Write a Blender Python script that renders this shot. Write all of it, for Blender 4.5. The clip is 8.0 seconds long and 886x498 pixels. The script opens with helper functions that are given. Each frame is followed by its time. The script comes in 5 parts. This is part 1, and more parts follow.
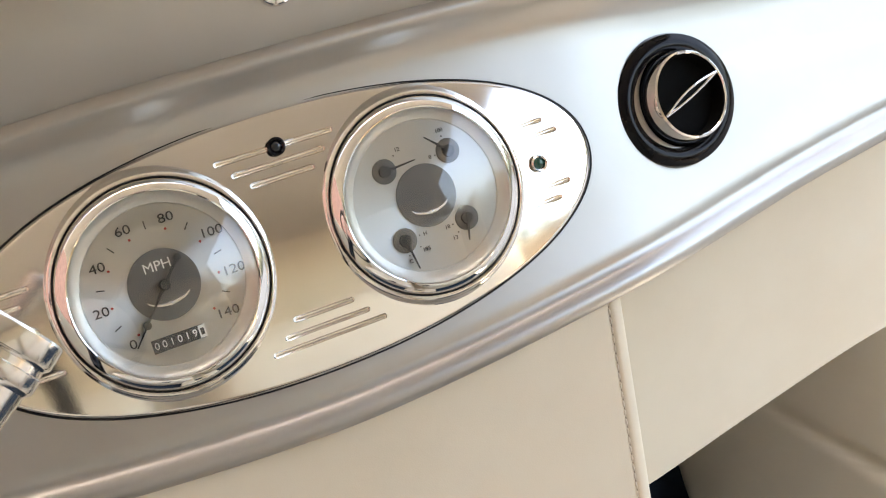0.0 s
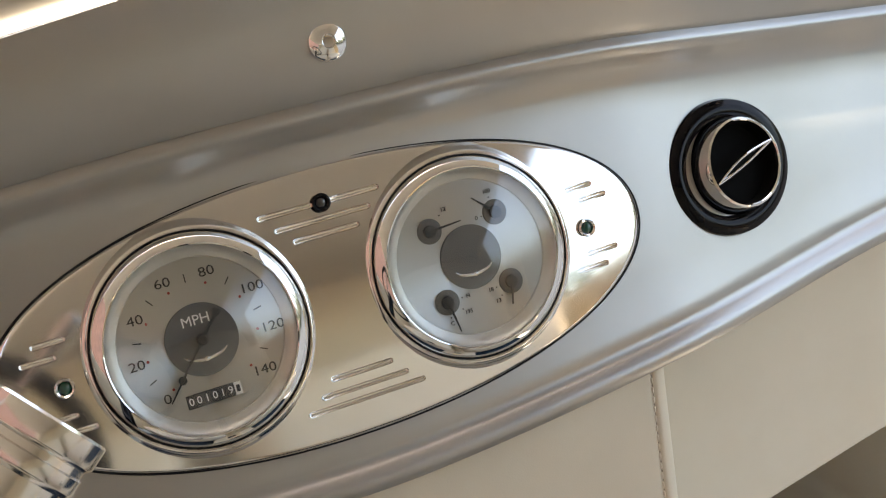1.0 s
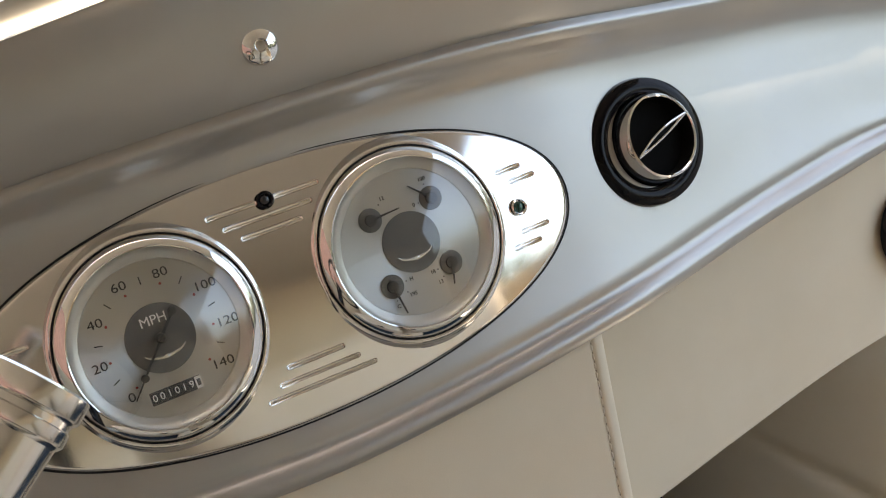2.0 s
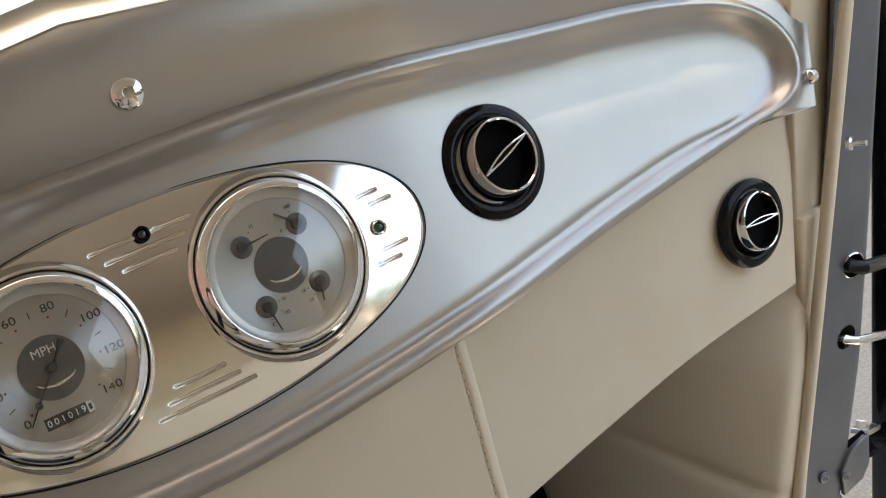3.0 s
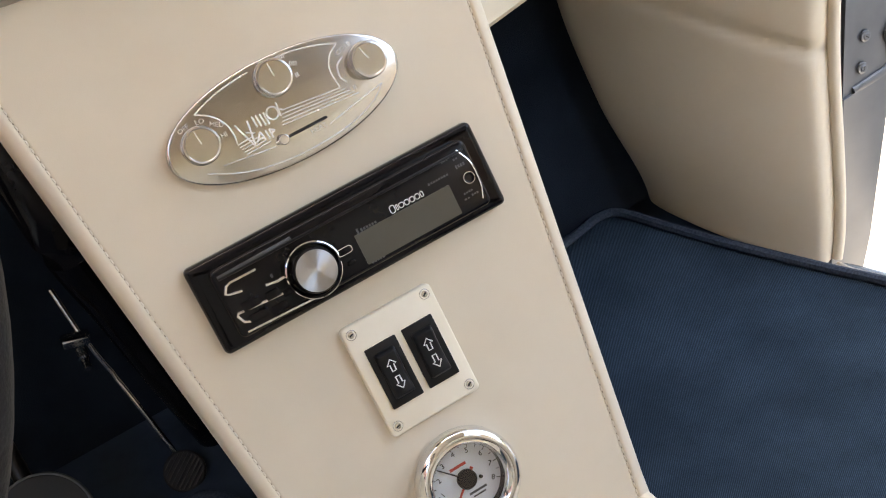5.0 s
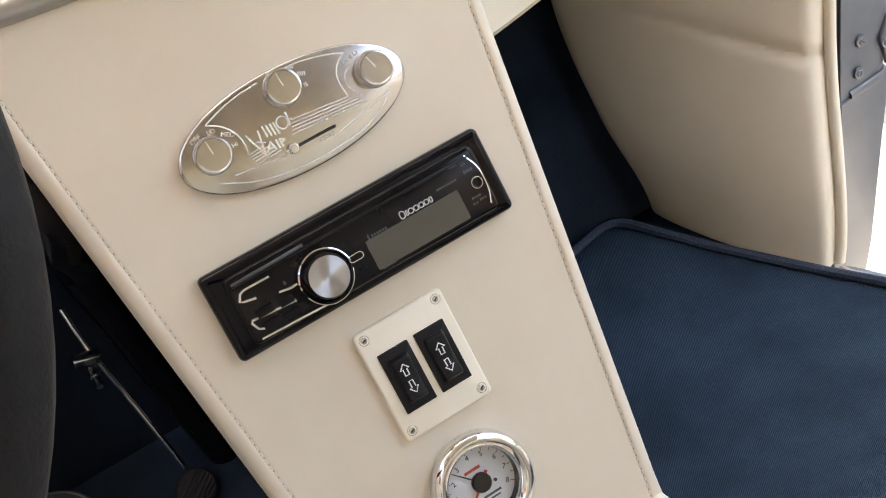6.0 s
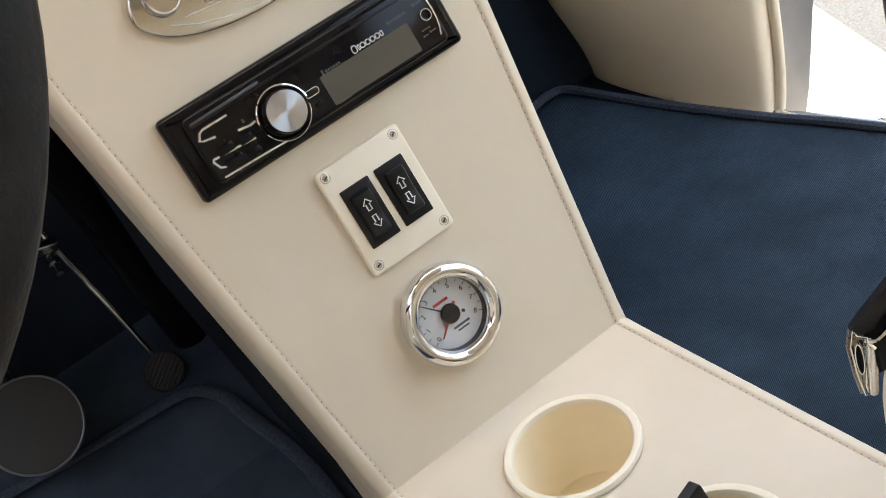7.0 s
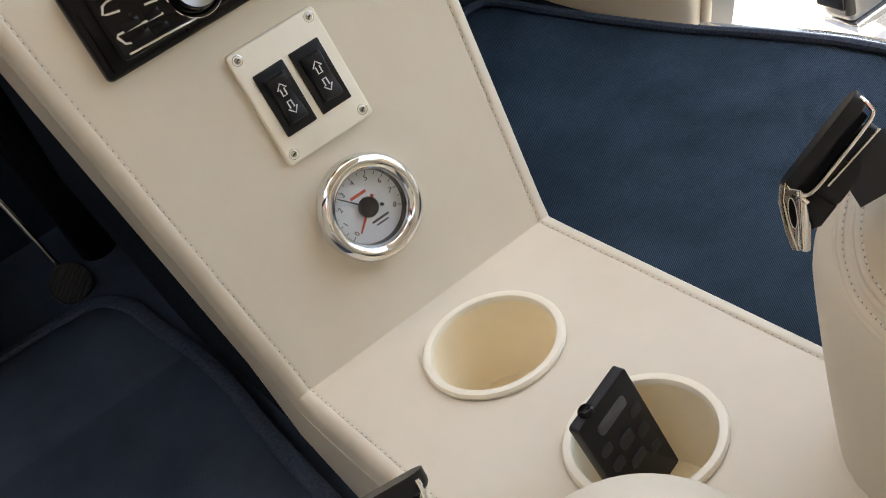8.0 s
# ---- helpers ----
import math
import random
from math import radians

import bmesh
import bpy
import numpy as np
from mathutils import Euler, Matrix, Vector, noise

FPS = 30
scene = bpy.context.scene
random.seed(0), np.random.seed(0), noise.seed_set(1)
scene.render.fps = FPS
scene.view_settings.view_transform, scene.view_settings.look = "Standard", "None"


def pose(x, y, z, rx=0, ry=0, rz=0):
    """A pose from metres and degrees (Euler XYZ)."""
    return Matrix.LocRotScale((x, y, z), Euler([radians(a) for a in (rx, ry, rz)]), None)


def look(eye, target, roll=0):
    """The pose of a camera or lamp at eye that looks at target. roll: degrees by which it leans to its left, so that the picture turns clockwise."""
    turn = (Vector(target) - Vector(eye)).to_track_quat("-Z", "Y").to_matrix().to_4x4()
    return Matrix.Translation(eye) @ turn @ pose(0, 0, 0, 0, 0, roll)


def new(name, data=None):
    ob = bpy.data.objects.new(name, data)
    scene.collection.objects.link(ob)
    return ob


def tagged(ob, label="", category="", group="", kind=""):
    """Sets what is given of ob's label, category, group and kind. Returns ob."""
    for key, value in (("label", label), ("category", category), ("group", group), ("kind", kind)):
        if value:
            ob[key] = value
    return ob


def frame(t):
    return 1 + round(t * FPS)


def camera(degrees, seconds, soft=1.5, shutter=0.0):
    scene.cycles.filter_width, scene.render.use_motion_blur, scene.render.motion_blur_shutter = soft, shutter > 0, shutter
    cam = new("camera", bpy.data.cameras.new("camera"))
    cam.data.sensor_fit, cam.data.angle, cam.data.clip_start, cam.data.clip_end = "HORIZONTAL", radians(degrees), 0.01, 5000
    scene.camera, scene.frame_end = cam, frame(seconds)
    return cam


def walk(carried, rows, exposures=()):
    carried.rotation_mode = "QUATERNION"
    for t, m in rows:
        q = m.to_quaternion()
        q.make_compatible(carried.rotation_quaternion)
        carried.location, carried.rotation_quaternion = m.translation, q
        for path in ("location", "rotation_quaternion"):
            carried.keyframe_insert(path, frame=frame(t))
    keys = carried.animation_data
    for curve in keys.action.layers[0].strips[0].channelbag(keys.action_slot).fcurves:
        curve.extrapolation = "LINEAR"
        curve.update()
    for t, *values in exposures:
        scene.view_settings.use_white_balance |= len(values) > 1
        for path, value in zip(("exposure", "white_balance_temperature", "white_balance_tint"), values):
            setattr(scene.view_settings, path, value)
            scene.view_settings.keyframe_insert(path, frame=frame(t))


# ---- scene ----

cam = camera(39.4, 8.0, soft=1.1)
ROWS = [
    (0.0, -0.1154, -0.1674, 0.8291, 59.06, 7.17, -25.73),
    (0.5, -0.1057, -0.1500, 0.8431, 59.63, 5.30, -24.91),
    (1.0, -0.1135, -0.1471, 0.8407, 60.25, 5.67, -23.44),
    (1.2, -0.1244, -0.1389, 0.8433, 59.88, 5.54, -23.42),
    (2.5, -0.1301, -0.2122, 0.8397, 61.44, 10.23, -31.95),
    (3.0, -0.1399, -0.2398, 0.8469, 62.31, 9.75, -34.07),
    (3.5, -0.1169, -0.3005, 0.7718, 59.31, 11.28, -31.65),
    (4.0, -0.1070, -0.3675, 0.6902, 56.98, 14.15, -27.74),
    (4.5, -0.1137, -0.3929, 0.6658, 56.09, 16.22, -26.96),
    (4.7, -0.1195, -0.3966, 0.6614, 55.94, 16.61, -27.20),
    (6.0, -0.1409, -0.4089, 0.6524, 57.27, 17.96, -28.44),
    (6.5, -0.1671, -0.4239, 0.6316, 56.58, 19.19, -30.04),
    (7.0, -0.1911, -0.4374, 0.6041, 53.70, 19.69, -33.25),
    (7.5, -0.2107, -0.4438, 0.6059, 52.18, 18.41, -34.32),
    (8.0, -0.2057, -0.4326, 0.5564, 51.09, 17.23, -36.09),
]
EXPOSURE = [(0.0, 3.25, 9000, 13), (0.5, 2.85, 9050, 12), (1.0, 2.58, 9050, 12), (3.0, 2.35, 9200, 12), (3.5, 2.45, 9250, 13), (4.0, 2.75, 9150, 14), (4.5, 3.2, 8950, 15), (6.0, 3.4, 8850, 15), (7.0, 3.3, 9150, 12), (8.0, 3.1, 9250, 12)]
walk(cam, [(r[0], pose(*r[1:])) for r in ROWS], EXPOSURE)

# ---- light ----
world = bpy.data.worlds.new("sky")
scene.world = world
world.use_nodes = True
wn = world.node_tree.nodes
sky = wn.new("ShaderNodeTexSky")
sky.sky_type, sky.sun_disc = "NISHITA", False
sky.sun_elevation, sky.sun_rotation = radians(86), radians(8)
world.node_tree.links.new(sky.outputs[0], wn["Background"].inputs[0])
wn["Background"].inputs[1].default_value = 0.15
sun_data = bpy.data.lights.new("sun", "SUN")
sun_data.energy, sun_data.angle, sun_data.color = 2.5, radians(0.5), (1.0, 0.95, 0.88)
sun = new("sun", sun_data)
sun.matrix_world = look((0.05, 0.35, 5.0), (0, 0, 0))


# ---- materials ----
def material(name, color, rough=0.5, metal=0.0, coat=0.0, spec=0.5):
    m = bpy.data.materials.new(name)
    m.use_nodes = True
    b = m.node_tree.nodes["Principled BSDF"]
    b.inputs["Base Color"].default_value = (*color, 1)
    b.inputs["Roughness"].default_value = rough
    b.inputs["Metallic"].default_value = metal
    b.inputs["Coat Weight"].default_value = coat
    b.inputs["Specular IOR Level"].default_value = spec
    m["rough"] = rough
    return m


def node(m, kind, **sets):
    n = m.node_tree.nodes.new(kind)
    for key, value in sets.items():
        n.inputs[key.replace("_", " ")].default_value = value
    return n


def wire(m, a, b):
    m.node_tree.links.new(a, b)


def grain(m, scale, strength, distance=0.001, kind="noise", detail=4.0):
    """Fine relief in object space."""
    b = m.node_tree.nodes["Principled BSDF"]
    co = node(m, "ShaderNodeTexCoord")
    if kind == "noise":
        t = node(m, "ShaderNodeTexNoise", Scale=scale, Detail=detail, Roughness=0.6)
        out = t.outputs["Fac"]
    else:
        t = node(m, "ShaderNodeTexVoronoi", Scale=scale)
        t.feature = "DISTANCE_TO_EDGE"
        out = t.outputs["Distance"]
    wire(m, co.outputs["Object"], t.inputs["Vector"])
    bump = node(m, "ShaderNodeBump", Strength=strength, Distance=distance)
    wire(m, out, bump.inputs["Height"])
    last = b.inputs["Normal"].links
    if last:
        wire(m, last[0].from_socket, bump.inputs["Normal"])
    wire(m, bump.outputs["Normal"], b.inputs["Normal"])
    return m


def mottle(m, scale, dark, light, low=0.35, high=0.65, rough=0.0):
    """Uneven colour between two tones, with a little unevenness of gloss."""
    b = m.node_tree.nodes["Principled BSDF"]
    co = node(m, "ShaderNodeTexCoord")
    t = node(m, "ShaderNodeTexNoise", Scale=scale, Detail=5.0, Roughness=0.6)
    wire(m, co.outputs["Object"], t.inputs["Vector"])
    ramp = node(m, "ShaderNodeValToRGB")
    ramp.color_ramp.elements[0].position, ramp.color_ramp.elements[1].position = low, high
    ramp.color_ramp.elements[0].color, ramp.color_ramp.elements[1].color = (*dark, 1), (*light, 1)
    wire(m, t.outputs["Fac"], ramp.inputs[0])
    wire(m, ramp.outputs[0], b.inputs["Base Color"])
    if rough:
        r0 = m["rough"]
        span = node(m, "ShaderNodeMapRange", To_Min=r0 - rough, To_Max=r0 + rough)
        wire(m, t.outputs["Fac"], span.inputs["Value"])
        wire(m, span.outputs[0], b.inputs["Roughness"])
    return m


LEATHER = grain(grain(mottle(material("cream_leather", (0.69, 0.597, 0.46), 0.48, 0, 0.0, 0.35), 9, (0.67, 0.577, 0.44), (0.71, 0.622, 0.485), rough=0.05), 900, 0.10, 0.0005, "voronoi"), 30, 0.06, 0.004)
HOLE = material("needle_hole", (0.36, 0.30, 0.235), 0.9)
THREAD = grain(material("cream_thread", (0.76, 0.68, 0.56), 0.7), 2500, 0.3, 0.0004)
PAINT = grain(mottle(material("silver_paint", (0.415, 0.40, 0.375), 0.35, 0.82, 0.2), 7, (0.400, 0.385, 0.361), (0.435, 0.42, 0.394), rough=0.03), 2600, 0.05, 0.0002)
JAMB = mottle(material("grey_paint", (0.30, 0.32, 0.34), 0.4, 0.5, 0.2), 12, (0.12, 0.13, 0.14), (0.16, 0.17, 0.18), rough=0.06)
CHROME = mottle(material("chrome", (0.80, 0.80, 0.80), 0.05, 1.0), 40, (0.76, 0.76, 0.76), (0.83, 0.83, 0.82), rough=0.015)
POLISH = grain(mottle(material("polished_aluminium", (0.85, 0.83, 0.80), 0.095, 1.0), 20, (0.83, 0.81, 0.78), (0.87, 0.85, 0.825), rough=0.02), 14, 0.03, 0.003)
SATIN = grain(mottle(material("satin_aluminium", (0.72, 0.72, 0.71), 0.25, 1.0), 60, (0.68, 0.68, 0.67), (0.76, 0.76, 0.75), rough=0.04), 500, 0.06, 0.0004)
ALLOY = mottle(material("turned_aluminium", (0.80, 0.79, 0.78), 0.16, 1.0), 60, (0.77, 0.76, 0.75), (0.83, 0.82, 0.81), rough=0.03)
RING = mottle(material("satin_ring", (0.60, 0.585, 0.55), 0.34, 0.7), 60, (0.58, 0.565, 0.53), (0.62, 0.605, 0.57), rough=0.03)
BLACK = grain(mottle(material("black_plastic", (0.010, 0.010, 0.010), 0.34, 0, 0, 0.22), 30, (0.008, 0.008, 0.009), (0.014, 0.014, 0.015), rough=0.08), 1200, 0.12, 0.0004)
GLOSS = mottle(material("gloss_black", (0.005, 0.005, 0.006), 0.10, 0, 0.0, 0.18), 25, (0.004, 0.004, 0.005), (0.007, 0.006, 0.007), rough=0.05)
PITCH = material("vent_dark", (0.004, 0.004, 0.004), 0.9, 0, 0, 0.1)
RUBBER = grain(material("rubber", (0.018, 0.018, 0.019), 0.62), 700, 0.15, 0.0005)
GRIP = grain(grain(mottle(material("black_grip", (0.007, 0.007, 0.008), 0.5, 0, 0, 0.2), 40, (0.005, 0.005, 0.006), (0.010, 0.010, 0.011), rough=0.06), 700, 0.30, 0.0008), 60, 0.25, 0.004)
CREAM = mottle(material("cream_plastic", (0.91, 0.77, 0.53), 0.32), 20, (0.89, 0.75, 0.51), (0.93, 0.79, 0.555), rough=0.04)
IVORY = grain(mottle(material("ivory_plastic", (0.85, 0.77, 0.61), 0.40), 25, (0.83, 0.75, 0.59), (0.87, 0.79, 0.635), rough=0.05), 900, 0.06, 0.0003)
# chrome with the dark surroundings it mirrors put into the base colour
DARKENED_CHROME = mottle(material("darkened_chrome", (0.26, 0.25, 0.235), 0.14, 1.0), 60, (0.22, 0.21, 0.20), (0.30, 0.29, 0.275), rough=0.05)
BRUSHED = grain(mottle(material("brushed_panel", (0.68, 0.665, 0.64), 0.17, 1.0), 30, (0.55, 0.54, 0.52), (0.62, 0.61, 0.59), rough=0.03), 300, 0.05, 0.0005)
CREAMRIM = mottle(material("cream_rim", (0.83, 0.75, 0.58), 0.35), 20, (0.81, 0.73, 0.56), (0.85, 0.77, 0.61), rough=0.04)
GREYDIAL = mottle(material("grey_dial", (0.10, 0.10, 0.097), 0.55, 0, 0, 0.3), 80, (0.095, 0.095, 0.092), (0.11, 0.11, 0.106))
# panel metal whitened, so the highlights on raised marks sit in the colour
BRIGHT = mottle(material("highlit_raised_metal", (0.88, 0.88, 0.87), 0.26, 0.55), 90, (0.85, 0.85, 0.84), (0.91, 0.91, 0.90), rough=0.04)
INK = material("black_ink", (0.02, 0.02, 0.02), 0.6)
WHITE = material("white_ink", (0.80, 0.80, 0.78), 0.6)
RED = material("red_ink", (0.62, 0.06, 0.03), 0.5)
DOT = material("dial_red_dot", (0.35, 0.03, 0.02), 0.5)
GREEN = material("green_lens", (0.003, 0.06, 0.035), 0.15, 0, 0.5)
AMBER = material("dark_lens", (0.02, 0.022, 0.025), 0.15, 0, 0.5)
SCREEN = mottle(material("grey_display", (0.085, 0.078, 0.060), 0.30, 0, 0, 0.3), 15, (0.079, 0.072, 0.055), (0.092, 0.085, 0.066), rough=0.05)
LEGEND = material("dim_legend", (0.075, 0.075, 0.078), 0.5)
PALE = mottle(material("pale_dial", (0.80, 0.82, 0.84), 0.45), 30, (0.78, 0.80, 0.82), (0.83, 0.85, 0.87))
BROWN = grain(material("worn_pedal", (0.016, 0.014, 0.012), 0.45, 0, 0, 0.3), 300, 0.2, 0.0006)
HEAD = grain(mottle(material("headliner", (0.495, 0.465, 0.415), 0.85), 6, (0.475, 0.445, 0.395), (0.515, 0.485, 0.435)), 500, 0.2, 0.001)
WEB = grain(material("black_webbing", (0.012, 0.012, 0.013), 0.7), 900, 0.3, 0.0006)

# spun metal of the dials: the gloss runs round the centre
DIAL = material("spun_dial", (0.64, 0.64, 0.63), 0.46, 1.0)
_b = DIAL.node_tree.nodes["Principled BSDF"]
_t = node(DIAL, "ShaderNodeTangent")
_t.direction_type, _t.axis = "RADIAL", "Z"
_b.inputs["Anisotropic"].default_value = 0.99
_b.inputs["Anisotropic Rotation"].default_value = 0.25
wire(DIAL, _t.outputs[0], _b.inputs["Tangent"])

SPUN = material("spun_cap", (0.50, 0.51, 0.52), 0.42, 1.0)
_b = SPUN.node_tree.nodes["Principled BSDF"]
_t = node(SPUN, "ShaderNodeTangent")
_t.direction_type, _t.axis = "RADIAL", "Z"
_b.inputs["Anisotropic"].default_value = 0.95
_b.inputs["Anisotropic Rotation"].default_value = 0.25
wire(SPUN, _t.outputs[0], _b.inputs["Tangent"])

GLASS = bpy.data.materials.new("clear_glass")
GLASS.use_nodes = True
_n = GLASS.node_tree.nodes
_n.remove(_n["Principled BSDF"])
_clear = node(GLASS, "ShaderNodeBsdfTransparent", Color=(0.96, 0.97, 0.96, 1))
_shine = node(GLASS, "ShaderNodeBsdfGlossy", Roughness=0.02)
_facing = node(GLASS, "ShaderNodeLayerWeight", Blend=0.5)
_steep = node(GLASS, "ShaderNodeMath")
_steep.operation = "POWER"
_steep.inputs[1].default_value = 4.0
wire(GLASS, _facing.outputs["Facing"], _steep.inputs[0])
_fres = node(GLASS, "ShaderNodeMapRange", To_Min=0.085, To_Max=0.75)
wire(GLASS, _steep.outputs[0], _fres.inputs["Value"])
_mix = node(GLASS, "ShaderNodeMixShader")
wire(GLASS, _fres.outputs[0], _mix.inputs[0])
wire(GLASS, _clear.outputs[0], _mix.inputs[1])
wire(GLASS, _shine.outputs[0], _mix.inputs[2])
wire(GLASS, _mix.outputs[0], _n["Material Output"].inputs[0])


def carpet(name, dark, light, period):
    """Woven navy carpet: a fine diagonal rib over an uneven ground."""
    m = mottle(material(name, light, 0.9, 0, 0, 0.15), 14, dark, light)
    b = m.node_tree.nodes["Principled BSDF"]
    co = node(m, "ShaderNodeTexCoord")
    turn = node(m, "ShaderNodeMapping", Rotation=(0, 0, radians(30)))
    wave = node(m, "ShaderNodeTexWave", Scale=1.0 / period / 3.2, Distortion=0.6, Detail=1.0, Detail_Scale=6.0)
    wire(m, co.outputs["Object"], turn.inputs["Vector"])
    wire(m, turn.outputs[0], wave.inputs["Vector"])
    ramp = m.node_tree.nodes["Color Ramp"]
    mix = node(m, "ShaderNodeMix")
    mix.data_type, mix.blend_type = "RGBA", "MULTIPLY"
    mix.inputs["Factor"].default_value = 0.8
    wire(m, ramp.outputs[0], mix.inputs[6])
    wire(m, wave.outputs["Color"], mix.inputs[7])
    wire(m, mix.outputs[2], b.inputs["Base Color"])
    bump = node(m, "ShaderNodeBump", Strength=0.6, Distance=0.0006)
    wire(m, wave.outputs["Fac"], bump.inputs["Height"])
    wire(m, bump.outputs["Normal"], b.inputs["Normal"])
    return grain(m, 1400, 0.35, 0.0006)


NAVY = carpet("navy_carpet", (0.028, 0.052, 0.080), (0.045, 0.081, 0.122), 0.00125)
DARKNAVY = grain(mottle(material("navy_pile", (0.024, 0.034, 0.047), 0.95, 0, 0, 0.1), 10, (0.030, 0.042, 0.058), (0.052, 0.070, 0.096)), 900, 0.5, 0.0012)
# the navy pile again, with the deep shade of the footwell in its colour
SHADED_PILE = grain(mottle(material("shaded_navy_pile", (0.010, 0.015, 0.022), 0.95, 0, 0, 0.1), 10, (0.007, 0.011, 0.016), (0.014, 0.020, 0.029)), 900, 0.5, 0.0012)
BINDING = grain(mottle(material("navy_binding", (0.030, 0.043, 0.065), 0.8, 0, 0, 0.2), 500, (0.020, 0.030, 0.046), (0.050, 0.066, 0.090)), 1500, 0.5, 0.0006)
ASPHALT = grain(mottle(material("asphalt", (0.050, 0.059, 0.071), 0.9), 260, (0.035, 0.042, 0.051), (0.075, 0.088, 0.104), 0.3, 0.7), 420, 0.8, 0.003)
CONCRETE = grain(mottle(material("pale_concrete", (0.46, 0.455, 0.44), 0.85), 4, (0.43, 0.425, 0.41), (0.49, 0.485, 0.47)), 120, 0.3, 0.002)
BRICK = grain(mottle(material("red_brick", (0.27, 0.14, 0.105), 0.85), 6, (0.22, 0.115, 0.09), (0.32, 0.17, 0.125)), 90, 0.4, 0.004)

FOLIAGE = mottle(material("foliage", (0.06, 0.075, 0.045), 0.7), 1.5, (0.04, 0.052, 0.032), (0.085, 0.10, 0.062))


# ---- builders ----
def mesh_of(bm, name, smooth=True):
    me = bpy.data.meshes.new(name)
    bmesh.ops.recalc_face_normals(bm, faces=bm.faces)
    bm.to_mesh(me)
    bm.free()
    if smooth:
        me.polygons.foreach_set("use_smooth", [True] * len(me.polygons))
        me.set_sharp_from_angle(angle=radians(38))
    return me


def part(name, bm, mat, parent, label="", m=None):
    """One mesh object under a thing or a part."""
    me = bm if isinstance(bm, bpy.types.Mesh) else mesh_of(bm, name)
    if not me.materials:
        me.materials.append(mat)
    ob = new(name, me)
    ob.parent = parent
    if m is not None:
        ob.matrix_basis = m
    if label:
        ob["label"] = label
    return ob


def thing(name, label, category, m=None, group="", kind=""):
    ob = new(name)
    ob.empty_display_size = 0.02
    if m is not None:
        ob.matrix_basis = m
    return tagged(ob, label, category, group, kind)


def solo(name, bm, mat, label, category, m=None, kind="", group=""):
    ob = new(name, mesh_of(bm, name))
    ob.data.materials.append(mat)
    if m is not None:
        ob.matrix_basis = m
    return tagged(ob, label, category, group, kind)


def box(sx, sy, sz, r=0.0, seg=3, at=(0, 0, 0), bm=None):
    """A box with rounded edges, its centre at `at`."""
    bm = bm or bmesh.new()
    made = bmesh.ops.create_cube(bm, size=1.0)["verts"]
    bmesh.ops.scale(bm, vec=(sx, sy, sz), verts=made)
    bmesh.ops.translate(bm, vec=at, verts=made)
    if r:
        edges = list({e for v in made for e in v.link_edges})
        bmesh.ops.bevel(bm, geom=edges, offset=r, segments=seg, profile=0.5, affect="EDGES")
    return bm


def lathe(profile, seg=64, bm=None, at=(0, 0, 0)):
    """Turns (radius, height) pairs round the z axis."""
    bm = bm or bmesh.new()
    rings = []
    for r, h in profile:
        if r < 1e-6:
            rings.append([bm.verts.new((at[0], at[1], at[2] + h))])
        else:
            rings.append([bm.verts.new((at[0] + r * math.cos(2 * math.pi * k / seg), at[1] + r * math.sin(2 * math.pi * k / seg), at[2] + h)) for k in range(seg)])
    for a, b in zip(rings, rings[1:]):
        for k in range(seg):
            quad = [a[k % len(a)], a[(k + 1) % len(a)], b[(k + 1) % len(b)], b[k % len(b)]]
            quad = list(dict.fromkeys(quad))
            if len(quad) > 2:
                bm.faces.new(quad)
    return bm


def spline(points, n, closed=False):
    """A smooth line of n points through the given ones."""
    p = [Vector(q) for q in points]
    k = len(p)
    spans = k if closed else k - 1
    out = []
    for i in range(n):
        u = i / (n if closed else n - 1) * spans
        j = min(int(u), spans - 1)
        f = u - j
        if closed:
            a, b, c, d = p[(j - 1) % k], p[j % k], p[(j + 1) % k], p[(j + 2) % k]
        else:
            b, c = p[j], p[j + 1]
            a = p[j - 1] if j else b * 2 - c
            d = p[j + 2] if j + 2 < k else c * 2 - b
        out.append(0.5 * (b * 2 + (c - a) * f + (a * 2 - b * 5 + c * 4 - d) * f * f + (b * 3 - a - c * 3 + d) * f ** 3))
    return out


def tube(points, r, seg=12, closed=False, bm=None, flat=1.0, up=(0, 0, 1)):
    """A round (or flattened) bar along points; r may be a list."""
    bm = bm or bmesh.new()
    p = [Vector(q) for q in points]
    k = len(p)
    rings = []
    for i, q in enumerate(p):
        a = p[(i - 1) % k] if closed or i else p[0]
        b = p[(i + 1) % k] if closed or i < k - 1 else p[-1]
        d = (b - a).normalized()
        u = Vector(up)
        if abs(d.dot(u)) > 0.97:
            u = Vector((1, 0, 0))
        s = d.cross(u).normalized()
        w = s.cross(d)
        rr = r[i] if isinstance(r, (list, tuple)) else r
        rings.append([bm.verts.new(q + rr * (math.cos(2 * math.pi * j / seg) * s + flat * math.sin(2 * math.pi * j / seg) * w)) for j in range(seg)])
    for i in range(k if closed else k - 1):
        a, b = rings[i], rings[(i + 1) % k]
        for j in range(seg):
            bm.faces.new((a[j], a[(j + 1) % seg], b[(j + 1) % seg], b[j]))
    if not closed:
        bm.faces.new(rings[0])
        bm.faces.new(rings[-1])
    return bm


